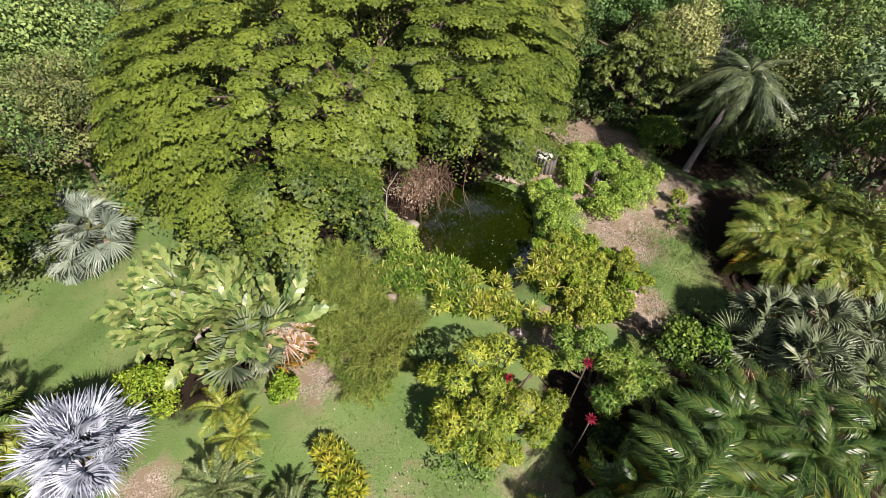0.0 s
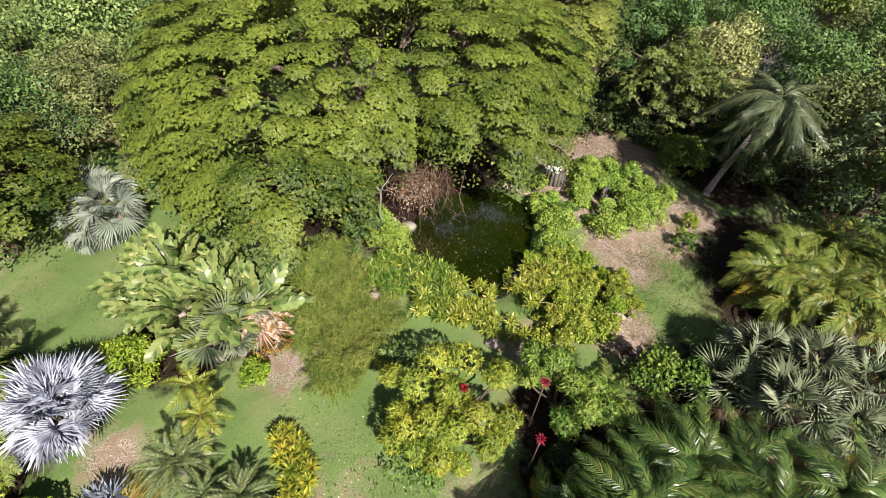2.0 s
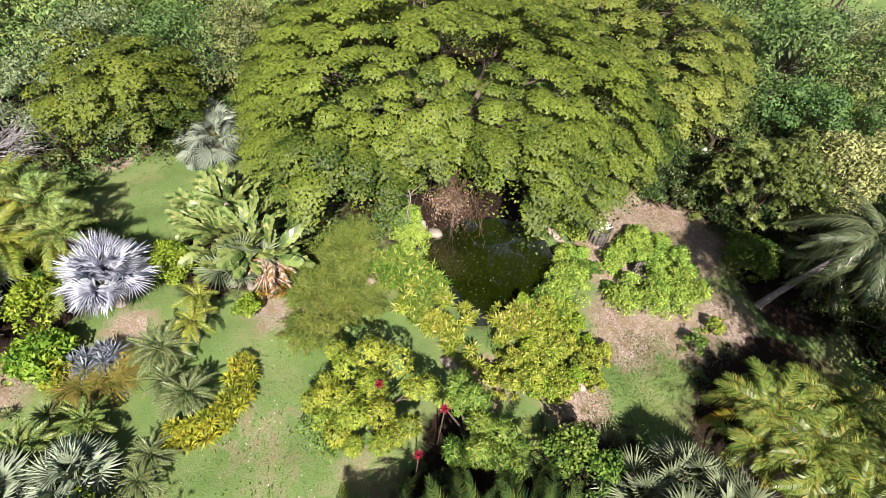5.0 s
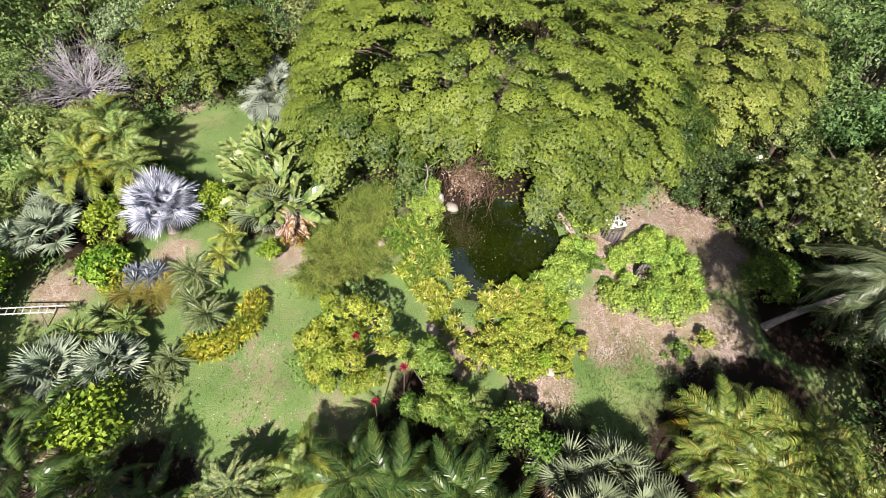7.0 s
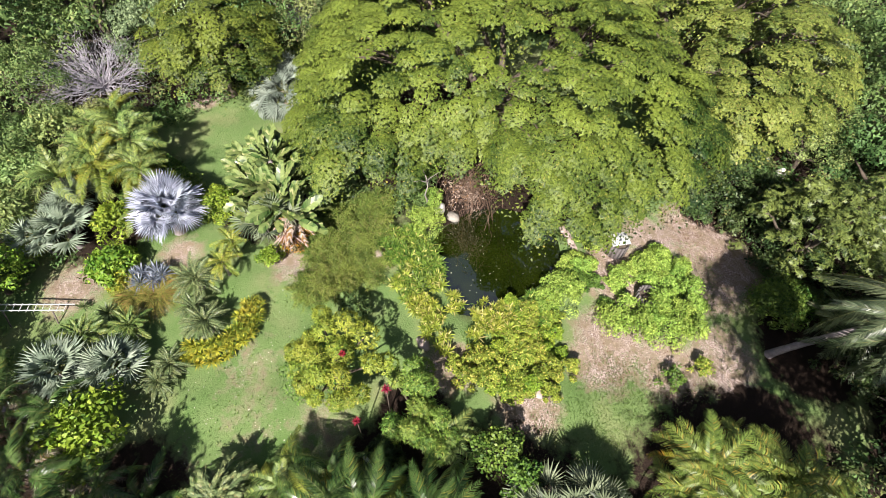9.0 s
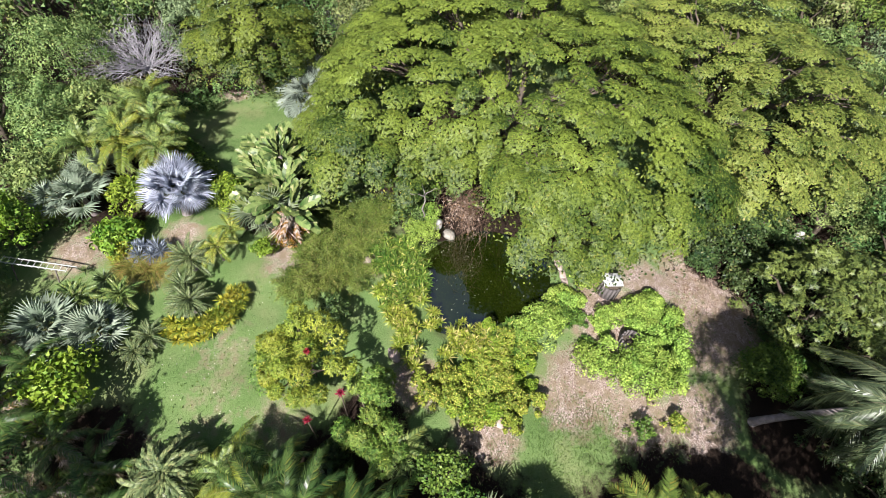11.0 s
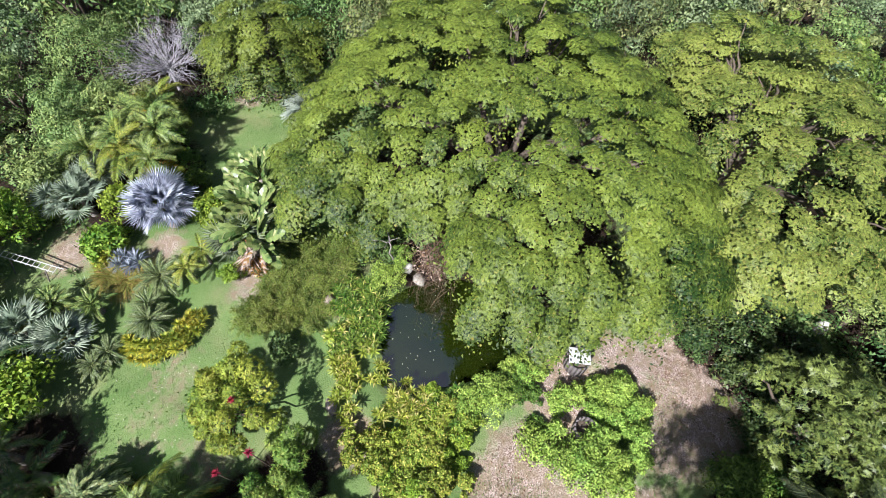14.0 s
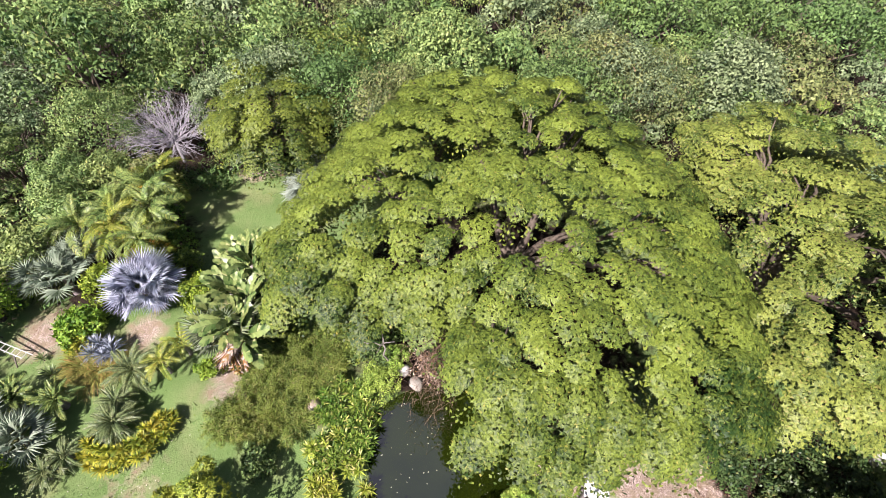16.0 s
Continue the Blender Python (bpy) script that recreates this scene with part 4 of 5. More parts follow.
palm("fan_palm", -3.5, 0.5, 0.75, "blue-green fan palm with stiff split leaves", BLUE_FAN, 24, -5, 82, sizes=(0.85, 1.05), leaf_name="fan_leaf", group="grey palms on the lawn")
palm("fan_palm", -4.5, -1.05, 0.9, "blue-grey fan palm with wide leaves", BLUE_FAN, 22, -5, 78, sizes=(0.95, 1.2), leaf_name="fan_leaf", group="grey palms on the lawn")
palm("cycad", -2.45, 1.95, 0.45, "low round cycad with olive fronds", CYC, 40, -12, 78, sizes=(0.5, 0.65), group="cycads on the lawn")
palm("cycad", -2.15, 1.35, 0.4, "low round cycad with olive fronds", CYC, 38, -12, 78, sizes=(0.5, 0.62), group="cycads on the lawn")
palm("cycad", -4.65, 1.45, 0.55, "cycad with upright yellow-green fronds", CYC_DARK, 30, 5, 80, sizes=(0.55, 0.75), group="cycads on the lawn")
palm("cycad", -5.2, 0.0, 0.7, "cycad with upright olive-green fronds", CYC_DARK, 34, 5, 78, sizes=(0.62, 0.85), group="cycads on the lawn")
bush(-1.65, -0.9, 1.35, 1.8, LIME_BUSH, "leafy lime-green shrub over dark shade", 26, 50, (0.27, 0.15), 0.4)
palm("cycad", 2.75, 1.45, 0.9, "large ball-shaped cycad with dense curling grey-green fronds", CURLED, 150, -25, 86, sizes=(0.8, 1.08), wild=24, group="cycads on the lawn")
palm("feather_palm", 3.75, 3.1, 0.9, "green feather palm beside a ball-shaped cycad", ARECA, 24, -10, 70, sizes=(0.62, 0.85), odd=COCO_LIME, odd_low=30, wild=16, group="dark feather palms")


def ladder_frame():
    """A white ladder laid flat over a low iron frame."""
    x, y = -8.1, -1.3
    t = thing("ladder", x, y, gz(x, y), "white wooden ladder lying flat on a rusty iron frame", "ladder")
    for side in (-0.2, 0.2):
        part("rail", moved(box(3.0, 0.028, 0.05, 0.004), 0, side, 0.72, 52), WHITE_PAINT, t)
    for i in range(11):
        s = -1.35 + i * 0.27
        part("rung", moved(box(0.022, 0.37, 0.022, 0.003), s * math.cos(radians(52)), s * math.sin(radians(52)), 0.72, 52), WHITE_PAINT, t)
    for s in (-0.9, 0.9):
        cx, cy = s * math.cos(radians(52)), s * math.sin(radians(52))
        for w in (-0.45, 0.45):
            part("leg", tube([(cx - w * 0.79, cy + w * 0.62, -0.05), (cx - w * 0.2, cy + w * 0.16, 0.68)], [0.025, 0.025], 6), IRON, t, "rusty iron leg")


ladder_frame()
plank = tagged(new("plank", mesh_of("plank", *box(0.62, 0.13, 0.035, 0.006), WHITE_PAINT)), "short weathered white plank lying on shaded earth", "plank")
plank.matrix_basis = pose(4.57, 5.42, gz(4.57, 5.42) + 0.03, 0, 0, 5)

# ---------------------------------------------------------------- palm grove on the west side
for x, y, h, n, s in ((-10.0, 4.9, 2.0, 16, 0.85), (-11.6, 4.7, 2.3, 16, 0.85), (-11.4, 2.8, 2.0, 16, 1.1), (-13.0, 3.9, 2.2, 15, 1.1), (-11.0, 4.2, 1.6, 13, 0.9), (-14.3, 5.2, 2.0, 14, 1.1), (-9.3, 3.4, 1.4, 11, 0.7), (-12.7, 1.9, 2.0, 14, 1.0), (-14.5, 3.6, 2.0, 14, 1.0), (-12.6, 5.4, 2.5, 15, 0.9), (-10.2, 3.4, 1.4, 14, 0.8), (-12.0, 3.9, 1.6, 14, 0.9)):
    palm("feather_palm", x, y, h, "slender palm with arching green and yellow fronds in a grove", ARECA if rng.random() < 0.65 else ARECA_LIME, int(n * 1.15), -22, 76, (rng.normal() * 0.4, rng.normal() * 0.4), 0.07, (s * 0.74, s * 1.0), odd=ARECA_OLD + ARECA_LIME, odd_low=2, group="palm grove", wild=18)
for x, y in ((-11.4, 1.2), (-10.4, 1.0), (-10.7, 0.1), (-11.6, 2.0)):
    palm("fan_palm", x, y, 1.2, "blue-grey fan palm at the edge of the palm grove", BLUE_FAN, 16, -10, 75, sizes=(0.9, 1.15), leaf_name="fan_leaf", group="blue fan palms by the grove")
bush(-9.5, 2.75, 0.95, 1.7, LIME_BUSH, "lime-green shrub beside the silver palm", 24, 70, (0.24, 0.09))
for x, y, rad, h in ((-9.9, 5.9, 0.6, 0.9), (-11.3, 5.6, 0.7, 1.2), (-12.9, 5.0, 0.8, 1.3), (-10.6, 3.6, 0.7, 1.0)):
    bush(x, y, rad, h, AIRY, "green leafy shrub under the grove's palms", 14, 60, (0.2, 0.09), group="grove shrubs")
bush(-14.8, 3.2, 1.2, 2.0, FOREST[3], "olive-brown shrub among the palms", 40, 80, (0.18, 0.09))
for x, y, h in ((-12.0, 11.9, 1.5), (-12.9, 12.6, 1.2), (-13.9, 12.9, 1.1), (-12.7, 11.6, 0.8)):
    palm("fan_palm", x, y, h, "tall grey-green fan palm with hanging leaves beside the rain tree", SAGE_FAN, 30, -55, 70, sizes=(0.75, 1.0), leaf_name="fan_leaf", odd=DEAD_FAN, odd_low=-35, wild=14, group="hanging fan palms")

# ---------------------------------------------------------------- lawn centre: drooping lime shrub and crimson plants
HEADS = ((0.85, 6.85, 2.1, 0.62), (0.45, 6.25, 1.8, 0.55), (1.35, 6.25, 1.9, 0.55), (1.0, 5.5, 1.7, 0.6), (0.45, 5.35, 1.3, 0.5), (1.6, 5.35, 1.7, 0.55), (2.1, 5.75, 1.8, 0.6), (2.45, 6.75, 2.0, 0.5), (0.2, 5.75, 1.2, 0.45),
         (0.8, 4.95, 1.1, 0.45), (1.35, 4.85, 1.2, 0.45), (2.6, 5.35, 1.5, 0.45), (2.9, 5.95, 1.6, 0.4), (1.9, 4.85, 1.0, 0.35))
HEADS_EAST = ((3.4, 7.7, 1.9, 0.5), (3.95, 7.45, 2.2, 0.45), (4.4, 7.1, 1.8, 0.5), (4.8, 6.5, 1.8, 0.5), (4.3, 6.2, 1.5, 0.5), (5.0, 7.4, 1.5, 0.45), (3.3, 7.1, 1.7, 0.4), (5.3, 6.7, 1.5, 0.45))


def whorls(c, rad, n, r):
    """Whorls of drooping leaves set over an upper half ball."""
    z = r.uniform(-0.15, 1, n)
    a = np.arange(n) * 2.399963
    s = np.sqrt(np.maximum(0, 1 - z * z))
    out = np.stack([s * np.cos(a), s * np.sin(a), z], 1)
    p = c + out * rad * np.array([0.85, 0.85, 0.72]) * r.uniform(0.82, 1.05, (n, 1)) + r.normal(size=(n, 3)) * 0.03
    m = 10
    return leaves(np.repeat(p, m, 0), unit(np.repeat(unit(out + np.array([0, 0, 0.35])), m, 0) + r.normal(size=(n * m, 3)) * 0.3), 0.135, 0.03, 0.5, 0.5, r)


def headed_shrub(heads, label, mat, r=rng):
    hx = sum(h[0] for h in heads) / len(heads)
    hy = sum(h[1] for h in heads) / len(heads)
    base = gz(hx, hy)
    t = thing("umbrella_shrub", hx, hy, base, label, "shrub")
    part("stem", tube([(0, 0, -0.1), (0, 0, 0.3)], [0.12, 0.09], 7), BARK, t)
    more = [(x + r.normal() * 0.3, y + r.normal() * 0.3, z - r.uniform(0.1, 0.5), rad) for x, y, z, rad in heads]
    for x, y, z, rad in (*heads, *more):
        c = np.array([x - hx, y - hy, z - base])
        part("leaf_head", whorls(c, rad * r.uniform(0.62, 0.84), 78, r), mat, t)
        part("branch", limb((0, 0, 0.25), c - np.array([0, 0, 0.15]), 0.05, 0.02, 0.05, 6, 0.04, r, 5), BARK, t)


HEADS = [(x + 0.15, y + 0.32, z - 0.2, k) for x, y, z, k in HEADS]
HEADS_EAST = [(x + 0.1, y + 0.32, z - 0.2, k) for x, y, z, k in HEADS_EAST]
headed_shrub(HEADS, "shrub with round heads of drooping yellow-green leaves", UMBRELLA)
bush(1.1, 5.8, 1.25, 1.15, AIRY, "low green leaves under a round-headed shrub", 22, 70, (0.16, 0.07), 0.6)
headed_shrub(HEADS_EAST, "shrub with round heads of drooping green leaves", UMBRELLA_GREEN)
for x, y, z, s in ((3.72, 6.85, 2.35, 1.0), (3.78, 5.7, 1.8, 0.9), (1.85, 6.5, 2.0, 0.7), (5.7, 7.6, 1.1, 0.75)):
    rosette_plant("ti_plant", x, y, [(0, 0, z - gz(x, y))], RED, "crimson ti plant with a spiky head on a thin stem", "plant", 26, 0.21 * s, 0.042, -15, group="crimson plants")
# its dark leaves carry the shade of this spot
bush(4.6, 6.0, 0.5, 0.7, SHADE_GREEN, "leafy shrub, its leaf colour darkened for shade", 20, 80, (0.18, 0.07))
bush(-0.2, 8.1, 0.6, 0.7, FOREST[0], "green leafy shrub behind the lime shrub", 20, 90, (0.16, 0.08))

# ---------------------------------------------------------------- pond side
REED_BEDS = (((-1.9, 11.0, 2.6, 9.75), 30, 0.62), ((-1.3, 11.8, 1.3, 11.0), 14, 0.6), ((3.2, 10.9, 4.3, 13.4), 20, 0.75))
bank = np.random.default_rng(5)
for (x0, y0, x1, y1), count, h in REED_BEDS:
    for i in range(count):
        s = (i + bank.uniform(0.2, 0.8)) / count
        x, y = x0 + (x1 - x0) * s + bank.normal() * 0.28, y0 + (y1 - y0) * s + bank.normal() * 0.28
        if pond_gap(x, y) < 0.05:
            continue
        yellow = bank.random() < 0.15 + 0.5 * (x > 0.8)
        t = thing("reed_clump", x, y, gz(x, y), "reed clump with yellowing leaves on the pond's bank" if yellow else "dense clump of green reed leaves on the pond's bank", "reeds", "reeds round the pond")
        tufts = []
        for k in range(9):
            a, k2 = bank.uniform(0, 2 * math.pi), 0.36 * math.sqrt(bank.random())
            tufts.append(moved(rosette(17, bank.uniform(0.24, 0.36), 0.05, -5, 80, bank), k2 * math.cos(a), k2 * math.sin(a), h * bank.uniform(0.3, 0.75), bank.uniform(0, 360), bank.normal() * 14, bank.normal() * 14))
        part("foliage", join(*tufts), REED_YELLOW if yellow else REED, t)
        part("stubble", blades(np.array([0, 0, -0.1]), 40, 0.3, h * 0.75, 0.02, 0.2, bank), REED, t)
bush(-1.5, 12.5, 0.75, 0.9, VINE, "bright green leafy growth on the pond's bank", 26, 110, (0.11, 0.05))
bush(-2.2, 13.3, 0.6, 1.1, VINE, "green creeper over a low bank", 18, 110, (0.11, 0.06))
bush(-2.9, 14.2, 0.7, 2.0, AIRY, "pale green shrub under the rain tree", 20, 70, (0.15, 0.07))
for i in range(44):
    a = i * 2.399963
    s = (i + 0.5) / 44 * (1.0 + 0.45 * math.sin(a * 3 + 1.0) + 0.25 * math.sin(a * 5))
    x, y = 5.05 + 1.65 * math.sqrt(s) * math.cos(a) + bank.normal() * 0.1, 11.6 + 2.0 * math.sqrt(s) * math.sin(a) + bank.normal() * 0.1
    if pond_gap(x, y) < 0.3 or bank.random() < 0.12:
        continue
    green = bank.random() < 0.2
    bush(x, y, bank.uniform(0.26, 0.52), bank.uniform(0.3, 0.9), LIME_BUSH if green else YELLOW_BUSH, "small green shrub by the pond" if green else "small yellow-green shrub with loose leaves by the pond", 12, 90, (0.115, 0.07), 1.0, group="shrubs by the pond", r=bank)
for x, y, rad, h in ((3.5, 15.6, 0.5, 0.5), (3.9, 15.9, 0.55, 0.6), (3.5, 16.2, 0.4, 0.45), (4.3, 15.3, 0.6, 0.6), (4.0, 16.5, 0.35, 0.4), (4.6, 15.9, 0.4, 0.35), (5.6, 15.6, 0.35, 0.3), (2.6, 17.5, 0.5, 0.5), (3.4, 17.3, 0.45, 0.5)):
    bush(x, y, rad, h, VINE if x < 4.2 else AIRY, "low green creeper between the pond and the wooden tubs", 14, 90, (0.12, 0.06), group="low creepers")
bush(4.2, 14.6, 0.85, 0.9, VINE, "bright green creeper on the pond's bank", 26, 110, (0.12, 0.06))
bush(4.1, 13.7, 0.6, 0.8, VINE, "bright green creeper on the pond's bank", 18, 110, (0.12, 0.06))


def feathery(x, y, rad, h, label, n=70, r=rng):
    """A mound of thin arching wands that carry fine needles."""
    base = gz(x, y)
    t = thing("feathery_bush", x, y, base, label, "shrub")
    wands, needles = [], []
    for i in range(n):
        a = r.uniform(0, 2 * math.pi)
        k = rad * r.uniform(0.5, 1.1)
        s = np.linspace(0, 1, 9)[:, None]
        e = np.array([k * math.cos(a), k * math.sin(a), 0])
        hh = h * r.uniform(0.6, 1.1)
        p = e * s + np.array([0, 0, 1]) * hh * (1.9 * s - 1.35 * s * s)
        wands.append(tube(p, np.linspace(0.012, 0.004, 9), 4))
        q = r.uniform(0.15, 1.0, 130)
        w = np.stack([np.interp(q, s[:, 0], p[:, j]) for j in range(3)], 1) + r.normal(size=(130, 3)) * 0.03
        out = unit(r.normal(size=(130, 3)) + e / rad * 0.8 + np.array([0, 0, 0.2]))
        needles.append(leaves(w, out, 0.19, 0.02, 0.35, 0.2, r, True))
    part("wandwork", join(*wands), RACHIS, t)
    part("foliage", join(*needles), FEATHER, t)


for x, y, rad, h in ((-3.5, 9.3, 1.3, 1.1), (-2.4, 9.2, 1.25, 1.0), (-1.6, 8.2, 1.2, 0.9), (-1.2, 9.2, 1.0, 0.7), (-1.9, 7.2, 0.9, 0.6), (-3.0, 8.3, 0.9, 0.7), (-3.7, 10.5, 1.1, 1.0), (-2.6, 10.4, 1.1, 0.9), (-4.2, 9.4, 0.9, 1.0), (-3.5, 11.6, 0.9, 0.9)):
    feathery(x, y, rad, h, "feathery olive-green bush of fine arching wands")


def stone(name, x, y, z, size, mat, label, category, group=""):
    ob = new(name, mesh_of(name, *rock(size), mat, True))
    ob.location = (x, y, z)
    return tagged(ob, label, category, group)


stone("rock", -1.75, 13.45, 0.2, (0.22, 0.24, 0.3), WHITE_STONE, "white sunlit rock at the pond's edge", "rock")
stone("rock", 6.1, 28.6, gz(6.1, 28.6) + 0.3, (0.24, 0.2, 0.5), WHITE_STONE, "tall white sunlit rock among dark shrubs", "rock")
stone("rock", -1.25, 13.75, -0.1, (0.3, 0.25, 0.14), STONE, "flat mossy rock at the pond's edge", "rock")
stone("rock", -1.45, 10.1, 0.06, (0.3, 0.24, 0.2), PINK_STONE, "pinkish rock among the reeds", "rock")
stone("rock", 2.5, 9.2, 0.03, (0.3, 0.2, 0.16), PINK_STONE, "pinkish rock at the foot of the reeds", "rock")
stone("rock", 6.35, 11.15, gz(6.35, 11.15) + 0.03, (0.22, 0.16, 0.09), PINK_STONE, "pale flat stone on the bare earth", "rock")
edge = thing("stone_edging", 2.7, 16.8, gz(2.7, 16.8), "low straight edging of pale pinkish stone slabs behind the pond", "edging")
for i in range(5):
    s = (i + 0.5) / 5
    ex, ey = 1.95 + 1.5 * s, 17.12 - 0.66 * s
    piece("stone", mesh_of("stone", *box(0.335 * rng.uniform(0.97, 1.03), 0.24 * rng.uniform(0.9, 1.1), 0.14, 0.018), PINK_STONE), edge, pose(ex - 2.7 + rng.normal() * 0.01, ey - 16.8 + rng.normal() * 0.02, gz(ex, ey) - gz(2.7, 16.8) + 0.06 + rng.normal() * 0.012, rng.normal() * 2, rng.normal() * 2, -24 + rng.normal() * 5))
for x, y, s in ((3.7, 18.6, 0.3), (4.75, 16.95, 0.13), (4.95, 16.8, 0.1), (5.0, 17.05, 0.09)):
    stone("stone_slab", x, y, gz(x, y) + 0.03, (s, s * 0.7, 0.08), WHITE_STONE if s > 0.2 else PINK_STONE, "bleached flat stone on the path behind the pond", "stone", "path stones")
n = 55
aa, kk = rng.uniform(0, 2 * math.pi, n), np.sqrt(rng.random(n)) * 0.9
px = POND_MID[0] + kk * np.interp(aa, POND_A, POND_R, period=2 * math.pi) * np.cos(aa)
py = POND_MID[1] + kk * np.interp(aa, POND_A, POND_R, period=2 * math.pi) * np.sin(aa)
fv, ff = leaves(np.stack([px, py, np.full(n, -0.163)], 1), np.tile([[0.0, 0.0, 1.0]], (n, 1)), 0.04, 0.03, 1.0, 0.0)
fv[:, 2] = -0.162
tagged(new("floating_leaves", mesh_of("floating_leaves", fv, ff, PETAL)), "small pale leaves floating on the pond", "leaves", kind="stuff")

t = thing("dead_snag", -2.1, 12.9, gz(-2.1, 12.9), "bare pale forked dead branch at the rain tree's edge", "branch")
top = np.array([0.15, 0.0, 2.3])
part("trunk", limb((0, 0, -0.1), top, 0.04, 0.025, 0.1, 6, 0.04), BARK_PALE, t, smooth=True)
part("branchwork", join(*[limb(top, top + np.array(d), 0.022, 0.008, 0.15, 6, 0.06) for d in ((0.5, -0.3, 0.5), (-0.1, -0.6, 0.35), (0.35, 0.35, 0.6), (-0.5, 0.1, 0.45))]), BARK_PALE, t, smooth=True)

# dead creeper that hangs under the rain tree
t = thing("dead_creeper", -1.0, 14.3, gz(-1.0, 14.3), "tangle of dry reddish-brown creeper hanging over the pond", "creeper")
bits = []
for _ in range(170):
    a = rng.normal(size=3) * np.array([0.55, 0.35, 0.1])
    top = np.array([a[0], a[1] + 0.15, 2.0 + rng.uniform(-0.2, 0.35) - gz(-1.0, 14.3)])
    bits.append(limb(top, top + np.array([rng.normal() * 0.3, -0.25 + rng.normal() * 0.2, -rng.uniform(0.5, 1.9)]), 0.008, 0.004, 0.25, 6, 0.25, rng, 3))
bits.append(limb((0, 0.3, -0.1), (0, 0.2, 2.2), 0.06, 0.03, 0.05))
part("tangle", join(*bits), TWIG_BROWN, t)
part("dry_foliage", clump_leaves(rng.normal(size=(26, 3)) * np.array([0.5, 0.3, 0.45]) + np.array([0, 0.05, 1.6]), np.array([0.25, 0.25, 0.25]), 26, 0.12, 0.05, 0.6, 0.5, -1), DEAD, t)

# ---------------------------------------------------------------- vine mound with old boarded tubs, and the bare ground round it
def tub(x, y, rad, h, label, fill, deep=0.35):
    """A weathered round tub of upright boards, open on top."""
    t = thing("wooden_tub", x, y, gz(x, y), label, "tub", "wooden tubs")
    n = 16
    for i in range(n):
        a = 2 * math.pi * i / n
        piece("board", STAVE, t, Matrix.Translation((rad * math.cos(a), rad * math.sin(a), h / 2)) @ Euler((0, 0, a)).to_matrix().to_4x4() @ Matrix.Diagonal((1, rad * 0.395, h, 1)))
    v, f = tube([(0, 0, h - deep - 0.07), (0, 0, h - deep - 0.01)], [rad * 0.96, rad * 0.93], 16)
    top = len(v)
    v = np.concatenate([v, [[0, 0, h - deep]]])
    part("soil", (v, np.array([(16 + k, 16 + (k + 1) % 16, top) for k in range(16)])), fill, t)
    for z in (0.25, 0.75):
        part("hoop", tube([(rad * 1.05 * math.cos(q), rad * 1.05 * math.sin(q), z * h) for q in np.linspace(0, 2 * math.pi, 21)], [0.014] * 21, 5), IRON, t, "rusty iron hoop")
    return t


STAVE = mesh_of("board", *box(0.05, 1.0, 1.0, 0.006), BOARD)
tub(4.1, 18.05, 0.42, 0.7, "weathered grey wooden tub under a white board", BARK, 0.1)
lid = tagged(new("white_board", mesh_of("white_board", *box(0.78, 0.6, 0.035, 0.008), WHITE_PAINT)), "white painted square board lying on a wooden tub", "board")
lid.matrix_basis = pose(4.05, 18.1, gz(4.1, 18.05) + 0.72, 0, 0, 62)
tub(6.35, 17.1, 0.36, 0.6, "weathered grey wooden tub grown over with vine", BARK)
for x, y, rad, h in ((5.1, 17.0, 0.6, 0.7), (5.4, 17.8, 0.7, 0.8), (5.8, 18.5, 0.75, 0.9), (6.3, 19.0, 0.7, 0.9), (6.4, 18.1, 0.5, 0.6), (6.3, 15.3, 0.75, 0.9), (6.9, 15.9, 0.8, 1.1), (7.4, 16.5, 0.85, 1.2), (7.8, 17.2, 0.8, 1.1), (7.6, 18.0, 0.7, 0.9), (5.5, 16.2, 0.45, 0.45), (7.0, 17.3, 0.55, 0.7), (7.0, 18.4, 0.6, 0.6), (5.4, 18.8, 0.5, 0.5), (6.85, 16.7, 0.5, 0.8), (6.75, 17.3, 0.5, 0.75), (5.9, 17.5, 0.45, 0.7)):
    for k in range(2 + (rad > 0.6)):
        bush(x + rng.normal() * 0.3 * rad, y + 0.35 + rng.normal() * 0.3 * rad, rad * rng.uniform(0.5, 0.85), h * rng.uniform(0.55, 1.1), VINE, "mound of bright green leafy vine on bare earth", 15, 66, (0.12, 0.07), 1.0, "vine_mound", clump=0.42, group="vine over the tubs")
bush(6.6, 17.5, 0.4, 0.68, VINE, "vine hanging over an old wooden tub", 14, 70, (0.12, 0.07), 1.0, "vine_mound", clump=0.42, group="vine over the tubs")
bush(9.4, 16.5, 0.35, 0.7, YELLOW_BUSH, "small yellow-green seedling on bare earth", 10, 50, (0.16, 0.06))
bush(9.0, 15.2, 0.4, 0.8, AIRY, "small green seedling on bare earth", 10, 50, (0.16, 0.06))
